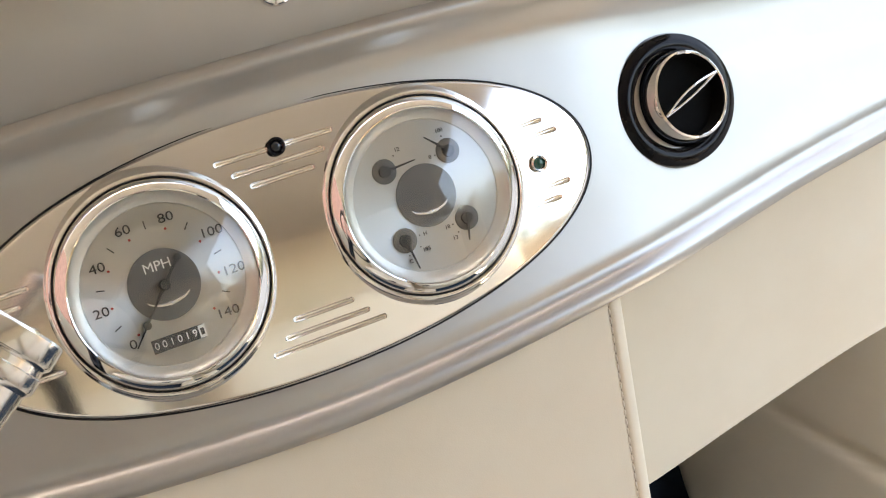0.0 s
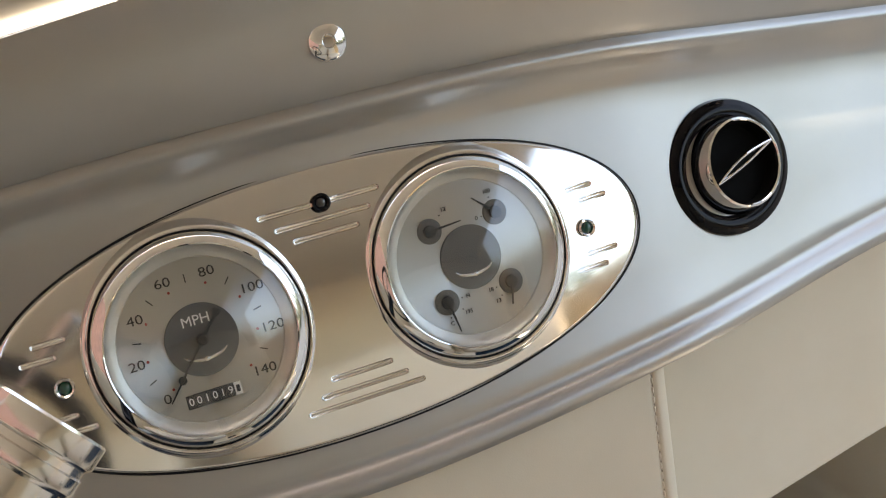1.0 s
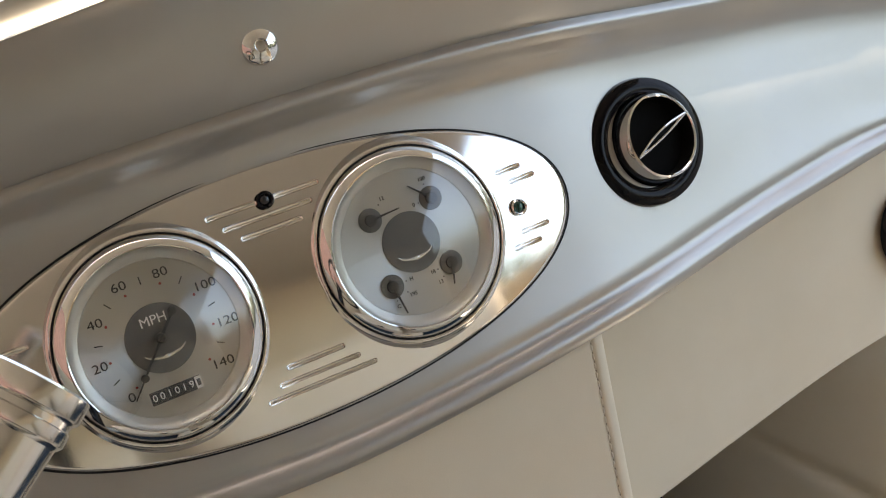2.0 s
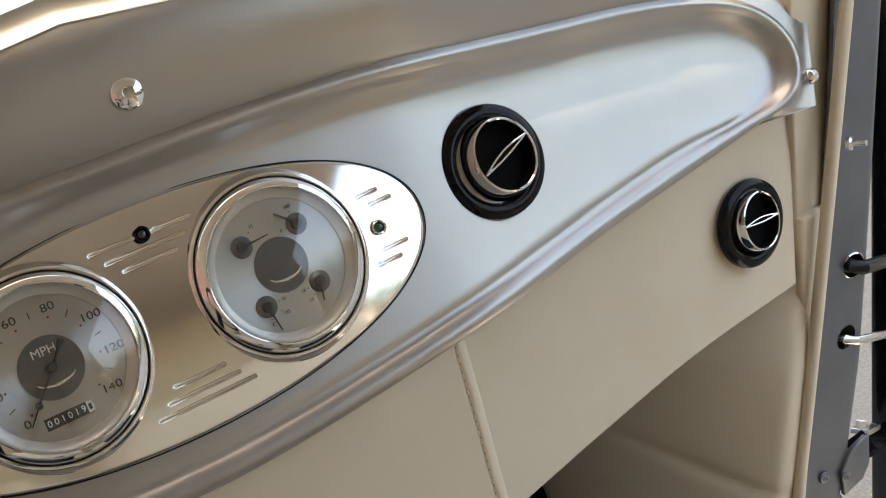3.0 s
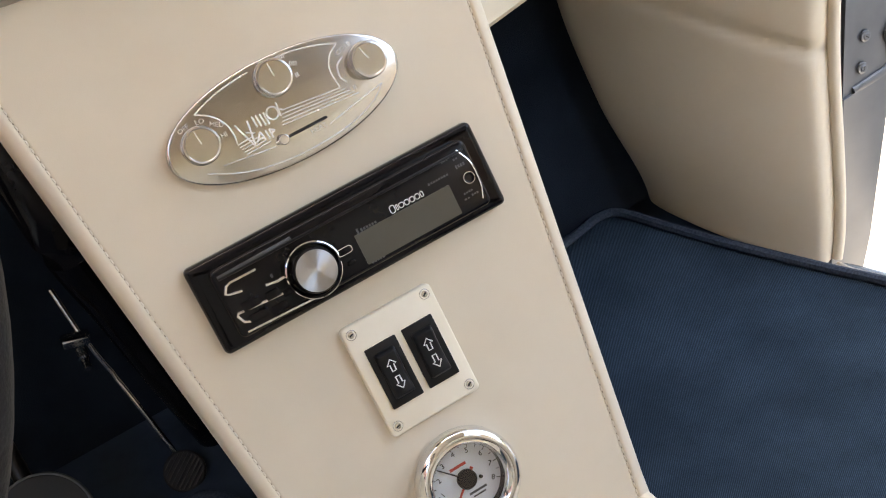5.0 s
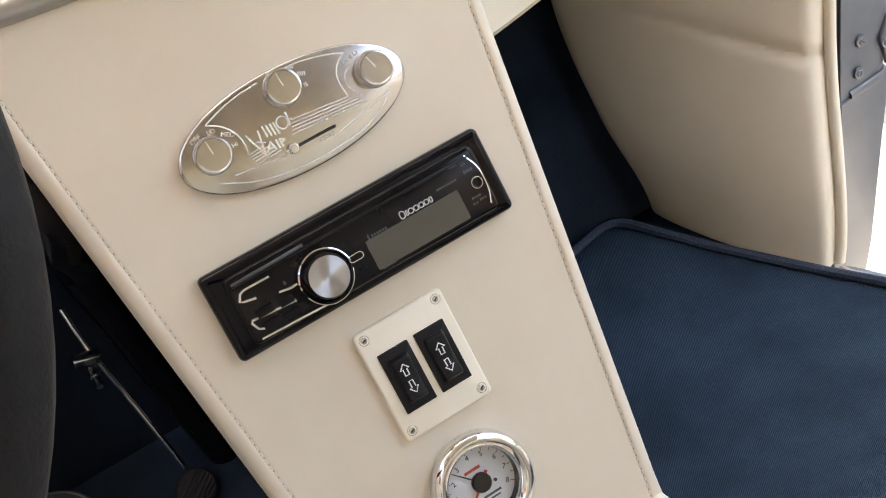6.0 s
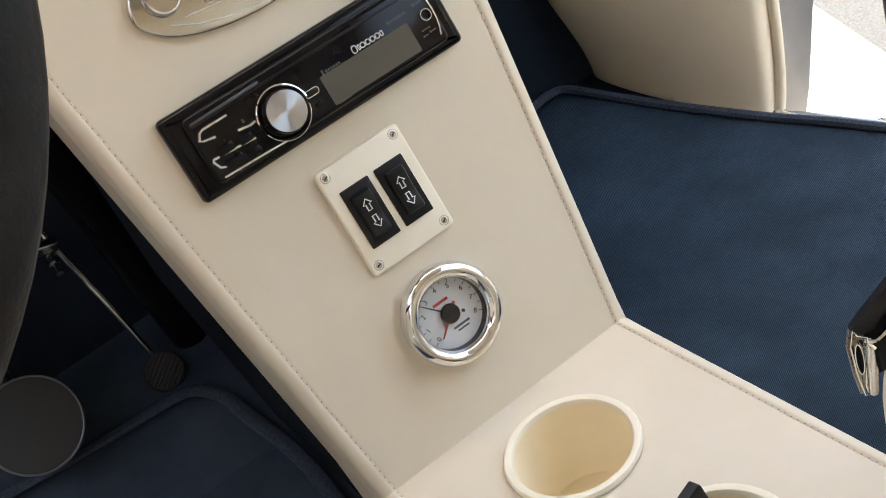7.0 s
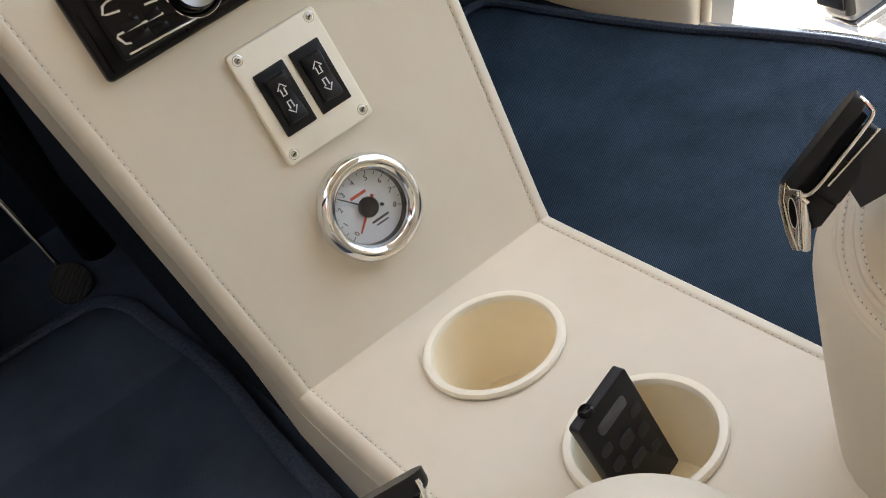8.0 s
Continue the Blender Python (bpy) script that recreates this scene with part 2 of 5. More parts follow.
def slab(outline, depth, r=0.0, seg=3, bm=None):
    """A flat plate of the given outline from z = 0 to depth, with a rounded upper edge."""
    bm = bm or bmesh.new()
    n = len(outline)
    c = Vector((sum(p[0] for p in outline) / n, sum(p[1] for p in outline) / n))
    out = [Vector((p[0], p[1])) for p in outline]
    area = sum(out[i].x * out[(i + 1) % n].y - out[(i + 1) % n].x * out[i].y for i in range(n))
    rings = [[(*p, 0.0) for p in out]]
    normals = []
    for i in range(n):
        t = (out[(i + 1) % n] - out[i - 1]).normalized()
        normals.append(Vector((-t.y, t.x)) * (1 if area > 0 else -1))
    steps = [(0.0, depth - r)] + [(r * (1 - math.cos(math.pi / 2 * k / seg)), depth - r + r * math.sin(math.pi / 2 * k / seg)) for k in range(1, seg + 1)] if r else [(0.0, depth)]
    for inset, h in steps:
        rings.append([(out[i].x + normals[i].x * inset, out[i].y + normals[i].y * inset, h) for i in range(n)])
    vs = [[bm.verts.new(q) for q in ring] for ring in rings]
    for a, b in zip(vs, vs[1:]):
        for i in range(n):
            bm.faces.new((a[i], a[(i + 1) % n], b[(i + 1) % n], b[i]))
    bm.faces.new(vs[-1])
    bm.faces.new(list(reversed(vs[0])))
    return bm


def grid(nu, nv, f, bm=None, thick=0.0, closed_u=False):
    """A surface f(u, v), u and v from 0 to 1; thick: moved back along its normals and closed."""
    bm = bm or bmesh.new()
    pts = [[Vector(f(i / nu, j / nv)) for i in range(nu + 1)] for j in range(nv + 1)]
    vs = [[bm.verts.new(p) for p in row] for row in pts]
    for j in range(nv):
        for i in range(nu):
            bm.faces.new((vs[j][i], vs[j][i + 1], vs[j + 1][i + 1], vs[j + 1][i]))
    if thick:
        bm.normal_update()
        bmesh.ops.solidify(bm, geom=list(bm.faces), thickness=thick)
    return bm


def rounded(w, h, r, n=6):
    """Outline of a rounded rectangle round the origin."""
    out = []
    for cx, cy, a0 in ((w / 2 - r, h / 2 - r, 0), (-w / 2 + r, h / 2 - r, 90), (-w / 2 + r, -h / 2 + r, 180), (w / 2 - r, -h / 2 + r, 270)):
        for k in range(n + 1):
            a = radians(a0 + 90 * k / n)
            out.append((cx + r * math.cos(a), cy + r * math.sin(a)))
    return out


def ellipse(a, b, n=96, power=2.0):
    out = []
    for k in range(n):
        t = 2 * math.pi * k / n
        c, s = math.cos(t), math.sin(t)
        out.append((a * math.copysign(abs(c) ** (2 / power), c), b * math.copysign(abs(s) ** (2 / power), s)))
    return out


def lettering(text, size, depth=0.0004):
    """A mesh of letters in the built-in font, centred."""
    cu = bpy.data.curves.new("letters", "FONT")
    cu.body, cu.size, cu.extrude, cu.align_x, cu.align_y, cu.resolution_u = text, size, depth / 2, "CENTER", "CENTER", 3
    ob = bpy.data.objects.new("letters", cu)
    scene.collection.objects.link(ob)
    bpy.context.view_layer.update()
    me = bpy.data.meshes.new_from_object(ob.evaluated_get(bpy.context.evaluated_depsgraph_get()))
    bpy.data.objects.remove(ob)
    me.materials.clear()
    return me


def frame_at(origin, lean):
    """Axes on a face that leans back: x, up the face, out of the face."""
    c, s = math.cos(radians(lean)), math.sin(radians(lean))
    return Matrix(((1, 0, 0, origin[0]), (0, s, -c, origin[1]), (0, c, s, origin[2]), (0, 0, 0, 1)))


CONSOLE = frame_at((0.003, 0.120, 0.0795), 21.45)
DASH = frame_at((0.003, 0.3085, 0.5575), 24.6)
TUNNEL_Z = 0.0795


def stitches(points, parent, up, size=0.0036, gap=0.0055, width=0.0011):
    """A row of thread stitches along points, each a small rounded piece, all in one part."""
    p = [Vector(q) for q in points]
    bm = bmesh.new()
    carry = 0.0
    for a, b in zip(p, p[1:]):
        d = b - a
        length = d.length
        if length < 1e-7:
            continue
        d.normalize()
        s = d.cross(Vector(up)).normalized()
        w = s.cross(d)
        at = carry
        while at < length:
            c = a + d * at
            rows = []
            for f, k in ((-0.5, 0.35), (-0.3, 1.0), (0.3, 1.0), (0.5, 0.35)):
                rows.append([bm.verts.new(c + d * size * f + s * width * 0.5 * k * cx + w * width * 0.45 * k * cz) for cx, cz in ((-1, 0), (0, 1), (1, 0), (0, -1))])
            for r0, r1 in zip(rows, rows[1:]):
                for k in range(4):
                    bm.faces.new((r0[k], r0[(k + 1) % 4], r1[(k + 1) % 4], r1[k]))
            at += gap
        carry = at - length
    holes = bmesh.new()
    reach = gap / 2
    for a, b in zip(p, p[1:]):
        d = b - a
        length = d.length
        if length < 1e-7:
            continue
        d.normalize()
        s = d.cross(Vector(up)).normalized()
        w = s.cross(d)
        while reach < length:
            c = a + d * reach + w * 0.00025
            holes.faces.new([holes.verts.new(c + (d * math.cos(q) * 1.1 + s * math.sin(q) * 0.7) * width * 0.42) for q in (0, 1.05, 2.09, 3.14, 4.19, 5.24)])
            reach += gap
        reach -= length
    tagged(part("needle_holes", holes, HOLE, parent, "small dark needle holes in the seam"), kind="stuff")
    return tagged(part("stitching", bm, THREAD, parent, "pale cream thread stitching"), kind="stuff")


def cut(bm, cutter, name, flat_from=0.0):
    """The first mesh with the second taken out of it."""
    a = bpy.data.objects.new("solid", mesh_of(bm, name, False))
    b = bpy.data.objects.new("cutter", mesh_of(cutter, "cutter", False))
    for o in (a, b):
        scene.collection.objects.link(o)
    mod = a.modifiers.new("cut", "BOOLEAN")
    mod.operation, mod.object, mod.solver = "DIFFERENCE", b, "EXACT"
    bpy.context.view_layer.update()
    me = bpy.data.meshes.new_from_object(a.evaluated_get(bpy.context.evaluated_depsgraph_get()))
    for o in (a, b):
        bpy.data.objects.remove(o)
    me.name = name
    me.polygons.foreach_set("use_smooth", [True] * len(me.polygons))
    me.set_sharp_from_angle(angle=radians(38))
    if flat_from:
        me.polygons.foreach_set("use_smooth", [q.area < flat_from for q in me.polygons])
    return me


def step(a, b, x):
    t = min(1.0, max(0.0, (x - a) / (b - a)))
    return t * t * (3 - 2 * t)


# ---- ground outside ----
GROUND = -0.33
bm = bmesh.new()
for q in ((-400, -400), (400, -400), (400, 400), (-400, 400)):
    bm.verts.new((*q, GROUND))
bm.faces.new(bm.verts)
tagged(solo("ground", bm, ASPHALT, "grey asphalt ground around the parked car", "ground", kind="structure"))
slab_line = [(-2.58, -6.0), (0.74, -6.0), (0.785, 0.30), (0.852, 0.60), (0.935, 0.86), (1.2, 1.6), (2.2, 6.0), (-2.58, 6.0)]
solo("pavement", slab(slab_line, 0.03, 0.01), CONCRETE, "pale sunlit concrete slab beside the asphalt", "pavement", pose(0, 0, GROUND), kind="structure")

bm = box(0.24, 14.0, 3.4, 0.01, 1)
solo("house_wall", bm, BRICK, "red brick house wall beyond the driver's door", "house wall", pose(-2.7, 1.0, GROUND + 1.69), kind="structure")

# a far row of trees and hedges beyond the asphalt, on the passenger's side
rng = np.random.default_rng(7)
verts, faces = [], []
for k in range(90):
    a = radians(28 - 112 * k / 89)
    far = 13.0 + 1.5 * math.sin(k * 1.3) + rng.normal(0, 0.4)
    tall = 2.7 + 0.8 * math.sin(k * 0.55) + 0.6 * math.sin(k * 1.7 + 1) + rng.normal(0, 0.15)
    mid = Vector((far * math.cos(a), far * math.sin(a), GROUND))
    for _ in range(170):
        c = mid + Vector((rng.normal(0, 0.45), rng.normal(0, 0.45), tall * rng.beta(1.6, 1.3)))
        u = Vector(rng.normal(0, 1, 3)).normalized() * rng.uniform(0.07, 0.16)
        w = u.cross(Vector(rng.normal(0, 1, 3))).normalized() * rng.uniform(0.05, 0.12)
        i = len(verts)
        verts += [c - u, c - w, c + u, c + w]
        faces.append((i, i + 1, i + 2, i + 3))
leaves = bpy.data.meshes.new("tree_line")
leaves.from_pydata(verts, [], faces)
leaves.materials.append(FOLIAGE)
tagged(new("tree_line", leaves), "dark green trees and hedges far across the asphalt", "trees", kind="stuff")

# ---- body shell ----
def shell_sheet(name, f, mat, label, category, nu=12, nv=12, thick=0.02):
    return solo(name, grid(nu, nv, f, thick=thick), mat, label, category, kind="structure")


def roof_point(u, v):
    x = -0.54 + 1.08 * u
    y = -1.10 + 1.462 * v
    return (x, y, 1.12 - 0.09 * (abs(x) / 0.54) ** 3 - 0.05 * step(0.1, 0.36, y) - 0.06 * step(-0.9, -1.3, y))


shell_sheet("ceiling", roof_point, HEAD, "brown cloth headliner under the roof", "headliner", 16, 16)
shell_sheet("wall_rear", lambda u, v: (-0.70 + 1.40 * u, -1.28 + 0.19 * v, -0.05 + 1.17 * v), LEATHER, "cream leather rear wall of the cabin", "wall")
shell_sheet("wall_left", lambda u, v: (-0.66 - 0.03 * math.sin(math.pi * v), -1.28 + 1.86 * u, -0.10 + 0.73 * v), LEATHER, "cream leather trim of the driver's side", "wall")
shell_sheet("wall_right", lambda u, v: (0.66, -1.28 + 0.90 * u, -0.10 + 0.76 * v), LEATHER, "cream leather trim behind the door opening", "wall")
for sx in (-1, 1):
    shell_sheet("quarter_panel", lambda u, v: (sx * (0.66 - 0.075 * v), -1.28 + 0.38 * u + 0.03 * v * u, 0.63 + 0.40 * v), LEATHER, "cream leather trim of the rear quarter behind the door opening", "wall")
# firewall carpet in the pile darkened for footwell shade
shell_sheet("wall_front", lambda u, v: (-0.70 + 1.27 * u, 0.535 + 0.02 * v, -0.05 + 0.62 * v), SHADED_PILE, "navy carpet on the firewall, darkened for the footwell shade", "firewall")

solo("cowl_side", box(0.012, 0.95, 0.78, 0.004, 2), PAINT, "silver painted cowl side ahead of the driver's door", "body panel", pose(-0.70, 0.815, 0.265), kind="structure")
solo("cowl_corner", box(0.17, 0.15, 0.012, 0.004, 2), PAINT, "silver painted corner of the cowl beside the dashboard", "body panel", pose(0.582, 0.400, 0.615, 0, 8, 0), kind="structure")
solo("cowl_corner", box(0.20, 0.15, 0.012, 0.004, 2), PAINT, "silver painted corner of the cowl beside the dashboard", "body panel", pose(-0.597, 0.400, 0.615, 0, -8, 0), kind="structure")
pan = [(-0.70, -1.30), (0.46, -1.30), (0.43, -0.20), (0.40, 0.20), (0.395, 0.30), (0.42, 0.335), (0.435, 0.36), (0.435, 1.2), (-0.70, 1.2)]
solo("floor_pan", slab(pan, 0.010), DARKNAVY, "dark floor pan under the carpets", "floor pan", pose(0, 0, -0.026), kind="structure")


# slim roof posts
for sx in (-1, 1):
    for y0, y1, z0 in ((0.47, 0.36, 0.64), (-0.88, -0.86, 0.60)):
        pts = spline([(sx * 0.60, y0, z0), (sx * 0.60, (y0 + y1) / 2 + 0.01, (z0 + 1.03) / 2), (sx * 0.585, y1, 1.05)], 10)
        solo("roof_post", tube(pts, 0.022, 12), PAINT, "silver painted roof post", "post", kind="structure")

# ---- floor ----
def floor_height(x, y):
    return 0.036 * step(0.27, 0.46, y)


def floor_right(y):
    tuck = 0.013 * step(0.20, 0.31, y)
    return 0.395 - tuck + 0.22 * (0.29 - y) * (0.6 if y < 0.13 else 1.0) if y < 0.29 else 0.395 - tuck - 0.57 * (y - 0.29)


def floor_passenger(u, v):
    y = -1.25 + 1.80 * v
    x = 0.02 + (floor_right(y) - 0.02) * u
    return (x, y, floor_height(x, y))


solo("floor", grid(24, 60, floor_passenger, thick=0.012), NAVY, "ribbed navy carpet on the passenger floor", "carpet", kind="structure")
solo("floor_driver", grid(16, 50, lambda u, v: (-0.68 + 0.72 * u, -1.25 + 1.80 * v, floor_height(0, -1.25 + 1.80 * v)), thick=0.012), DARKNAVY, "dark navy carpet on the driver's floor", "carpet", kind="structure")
edge = [(floor_right(y), y, floor_height(0, y) + 0.003) for y in (-0.5, -0.2, 0.0, 0.13, 0.22, 0.29, 0.36, 0.41)] + [(0.296, 0.450, 0.039), (0.280, 0.458, 0.041), (0.260, 0.455, 0.041), (0.20, 0.440, 0.040), (0.12, 0.410, 0.036)]
solo("carpet_binding", tube(spline(edge, 90), 0.0045, 8, flat=0.9), BINDING, "sewn navy binding along the carpet edge", "trim", kind="structure")
# toe board carpet, its shade under the dash painted in
solo("carpet_toe", grid(10, 8, lambda u, v: (0.04 + 0.46 * u, 0.452 + 0.075 * v + 0.012 * math.sin(3 * u), 0.030 + 0.20 * v)), SHADED_PILE, "navy carpet rising up the toe board, darkened for the footwell shade", "carpet", kind="structure")

# bright sill strip under the door
sill = [(floor_right(y) + 0.008, y, 0.002) for y in (-0.5, -0.2, 0.0, 0.13, 0.22, 0.285)]
solo("door_sill", tube(spline(sill, 40), 0.0055, 10, flat=0.4), SATIN, "thin bright metal sill strip at the door opening", "sill", kind="structure")

# floor mat of the driver, with a raised border
mat_line = [Vector(p) for p in ((-0.112, 0.13, 0), (-0.107, 0.272, 0), (-0.118, 0.345, 0), (-0.124, 0.375, 0), (-0.140, 0.396, 0), (-0.168, 0.402, 0), (-0.225, 0.406, 0), (-0.295, 0.416, 0), (-0.42, 0.43, 0), (-0.46, 0.40, 0), (-0.47, -0.30, 0), (-0.42, -0.40, 0), (-0.16, -0.40, 0), (-0.115, -0.30, 0))]
ring = spline(mat_line, 120, True)
mat = thing("floor_mat", "dark navy floor mat with a rolled border on the driver's floor", "floor mat")
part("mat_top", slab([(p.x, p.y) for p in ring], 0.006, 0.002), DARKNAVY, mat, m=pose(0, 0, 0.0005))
part("border", tube([(p.x, p.y, floor_height(0, p.y) + 0.012) for p in ring], 0.0065, 10, True, flat=0.6), BINDING, mat, "navy rolled border")

# ---- kick panel and door jamb ----
def kick_edge(v):
    z = 0.46 * v
    return Vector((0.392 + 0.083 * (max(z, 0.0) / 0.41) ** 0.85, 0.291 + 0.018 * step(0, 0.2, z), z))


def kick_front(v):
    z = 0.46 * v
    return Vector((0.330 - 0.012 * step(0.0, 0.10, z) + 0.004 * step(0.25, 0.5, z), 0.455 + 0.055 * step(0.0, 0.2, z), 0.034 + z))


def kick_point(u, v):
    a, b = kick_front(v), kick_edge(v)
    p = a.lerp(b, u)
    z = 0.46 * v
    bulge = 0.014 * (4 * u * (1 - u)) ** 0.5 * (1 - 0.2 * v)
    line = 0.176 + 0.05 * (1 - u)
    crease = (0.0015 + 0.004 * u * u) * math.exp(-((z - line) / 0.006) ** 2) + 0.004 * math.exp(-((z - 0.345) / 0.006) ** 2)
    edge_roll = 0.012 * max(0.0, (u - 0.94) / 0.06) ** 2
    n = Vector((-0.80, -0.60, 0))
    return p + n * (bulge - crease) - n * edge_roll - n * 0.017 * step(0.28, 0.37, z)


kick = thing("kick_panel", "cream leather kick panel with two pleats beside the footwell", "panel")
part("pad", grid(50, 80, lambda u, v: kick_point(u, v * 0.81), thick=0.012), LEATHER, kick)
part("welt", tube([kick_edge(v / 30) + Vector((0.010, 0.004, 0)) for v in range(0, 50)], 0.0050, 12, up=(0, 1, 0)), LEATHER, kick, "cream leather welt")
part("neck", slab([(-0.0185, -0.100), (0.0105, -0.100), (0.0140, 0.000), (0.0145, 0.040), (0.0140, 0.0440), (0.0110, 0.0465), (-0.0150, 0.0480), (-0.0195, 0.0455), (-0.0205, 0.040)], 0.010, 0.0035, 4), LEATHER, kick, m=Matrix.Translation((0.4855, 0.3325, 0.3620)) @ pose(0, 0, 0, 90, 0, 6) @ pose(0, 0, 0, 0, 0, -3))
part("upper_trim", slab([(-0.018, -0.035), (0.020, -0.035), (0.034, 0.220), (-0.014, 0.220)], 0.008, 0.002, 3), LEATHER, kick, m=Matrix.Translation((0.486, 0.3365, 0.430)) @ pose(0, 0, 0, 90, 0, 6))


def along(table, z):
    """Straight steps between (z, value) pairs."""
    for (z0, a), (z1, b) in zip(table, table[1:]):
        if z <= z1:
            return a + (b - a) * (z - z0) / (z1 - z0)
    return table[-1][1]


JAMB_IN = [(-0.12, 0.396), (-0.0075, 0.421), (0.125, 0.452), (0.223, 0.471), (0.34, 0.486), (0.424, 0.496), (0.78, 0.53)]
JAMB_OUT = [(-0.12, 0.422), (-0.02, 0.457), (0.127, 0.504), (0.150, 0.512), (0.205, 0.5225), (0.255, 0.5335), (0.346, 0.5435), (0.409, 0.550), (0.78, 0.585)]


def jamb_point(u, v):
    z = -0.12 + 0.88 * v
    a, b = along(JAMB_IN, z), along(JAMB_OUT, z)
    turn = step(0.80, 1.0, u)
    return (a + (b - a) * min(1.0, u * 1.06), 0.3215 + 0.0005 * u + 0.018 * turn * turn, z)


shell_sheet("cowl_side", lambda u, v: (along(JAMB_OUT, -0.12 + 0.76 * v) - 0.004, 0.337 + 0.95 * u, -0.12 + 0.76 * v), PAINT, "silver painted cowl side ahead of the door opening", "body panel", 4, 24, 0.01)
jamb = thing("door_jamb", "grey painted door jamb with hinge openings", "door jamb", kind="structure")
hole_cut = bmesh.new()
for x, z, r in ((0.5127, 0.286, 0.0105), (0.5215, 0.348, 0.0095)):
    c = lathe([(0, -0.05), (r, -0.05), (r, 0.05), (0, 0.05)], 24)
    bmesh.ops.transform(c, matrix=pose(x, 0.32, z, 90, 0, 0), verts=c.verts)
    tmp = bpy.data.meshes.new("tmp")
    c.to_mesh(tmp)
    c.free()
    hole_cut.from_mesh(tmp)
    bpy.data.meshes.remove(tmp)
part("post", cut(grid(16, 50, jamb_point, thick=0.004), hole_cut, "post"), JAMB, jamb)
part("hollow", box(0.040, 0.004, 0.13, 0.001), PITCH, jamb, "dark hollow behind the openings", pose(0.513, 0.349, 0.316, 0, 8, 0))
part("hinge_plate", slab([(0.503, 0.134), (0.5258, 0.1385), (0.5345, 0.1515), (0.5345, 0.178), (0.530, 0.181), (0.512, 0.176), (0.500, 0.160)], 0.004, 0.0015), JAMB, jamb, m=pose(0, 0.3225, 0, 90, 0, 0))
for x, z in ((0.4805, 0.1655), (0.5036, 0.1545), (0.4737, 0.1395)):
    b = part("bolt", lathe([(0, 0.0026), (0.0026, 0.0026), (0.0032, 0.0018), (0.0048, 0.0014), (0.0053, 0), (0, 0)], 20), JAMB, jamb, "painted bolt", m=pose(x, 0.3205 if x < 0.49 else 0.3185, z, 90, 0, 0))
    part("slot", box(0.0040, 0.0008, 0.0004, 0), INK, b, m=pose(0, 0, 0.0026, 0, 0, 3000 * z))
part("lower_flange", tube(spline([(0.462, 0.321, 0.1235), (0.480, 0.3205, 0.1245), (0.497, 0.321, 0.1262), (0.5045, 0.326, 0.1275)], 20), 0.0038, 10, up=(0, 1, 0), flat=0.6), JAMB, jamb)
part("lower_face", slab([(0.426, -0.10), (0.4595, -0.02), (0.5035, 0.1245), (0.450, 0.1215), (0.415, -0.02), (0.395, -0.10)], 0.0025, 0.001), JAMB, jamb, m=pose(0, 0.3215, 0, 90, 0, 0))

# ---- dashboard ----
HALF = [(0, .0800), (.07, .0795), (.1375, .0765), (.207, .0690), (.285, .0608), (.3465, .0535), (.402, .0415), (.434, .0275), (.4530, .0090), (.4590, -.0110), (.4535, -.0275), (.4390, -.0390), (.4160, -.0455), (.385, -.0497), (.33, -.0562), (.27, -.0637), (.21, -.0714), (.15, -.0789), (.09, -.0852), (.04, -.0888), (0, -.0902)]
OUTLINE = spline([(x, v, 0) for x, v in HALF] + [(-x, v, 0) for x, v in reversed(HALF[1:-1])], 320, True)
for _ in range(12):
    OUTLINE = [(OUTLINE[i - 1] + OUTLINE[i] * 2 + OUTLINE[(i + 1) % len(OUTLINE)]) / 4 for i in range(len(OUTLINE))]


def face_depth(x):
    return -0.018 * step(0.15, 0.30, abs(x)) - 0.008 * step(0.30, 0.46, abs(x))


TOP = [(-.045, 0), (-.030, .0002), (-.020, .0008), (-.0135, .0024), (-.0090, .0056), (-.0055, .0100), (-.0022, .0138), (-.0002, .0147), (.0016, .0141), (.0045, .0122)]
LIP = [(-.045, 0), (-.024, .0002), (-.0180, .0010), (-.0152, -.0006), (-.0125, .0020), (-.0090, .0048), (-.0045, .0052), (-.0008, .0028), (.0006, -.0020), (-.001, -.020)]


def lip_share(p):
    if abs(p.x) > 0.38:
        return step(0.450, 0.402, abs(p.x)) if p.y < -0.02 else 0.0
    return 1.0 if p.y < 0 else 0.0


dash = thing("dashboard", "silver painted dashboard with a recessed face and rolled edges", "dashboard")
bm = bmesh.new()
rows, n = [], len(OUTLINE)
for i, p in enumerate(OUTLINE):
    t = (OUTLINE[(i + 1) % n] - OUTLINE[i - 1]).normalized()
    out = Vector((-t.y, t.x, 0))
    x = abs(p.x)
    x = x if x < 0.28 else 0.28 + 0.11 * (1 - math.exp(-(x - 0.28) / 0.11))
    spine = Vector((math.copysign(x, p.x), 0.002 - 0.012 * step(0.2, 0.37, x), 0))
    if out.dot(p - spine) < 0:
        out = -out
    reach = (spine - p).length
    w = lip_share(p)
    row = []
    for (d0, h0), (d1, h1) in zip(TOP, LIP):
        d, h = d0 + (d1 - d0) * w, h0 + (h1 - h0) * w
        q = p + (spine - p).normalized() * min(-d, 0.85 * reach) if d < 0 else p + out * d
        row.append(bm.verts.new((q.x, q.y, face_depth(q.x) + h)))
    row.insert(0, bm.verts.new((spine.x, spine.y, face_depth(spine.x))))
    rows.append(row)
for i in range(n):
    a, b = rows[i], rows[(i + 1) % n]
    for j in range(len(a) - 1):
        bm.faces.new((a[j], a[j + 1], b[j + 1], b[j]))
bmesh.ops.remove_doubles(bm, verts=bm.verts, dist=1e-5)
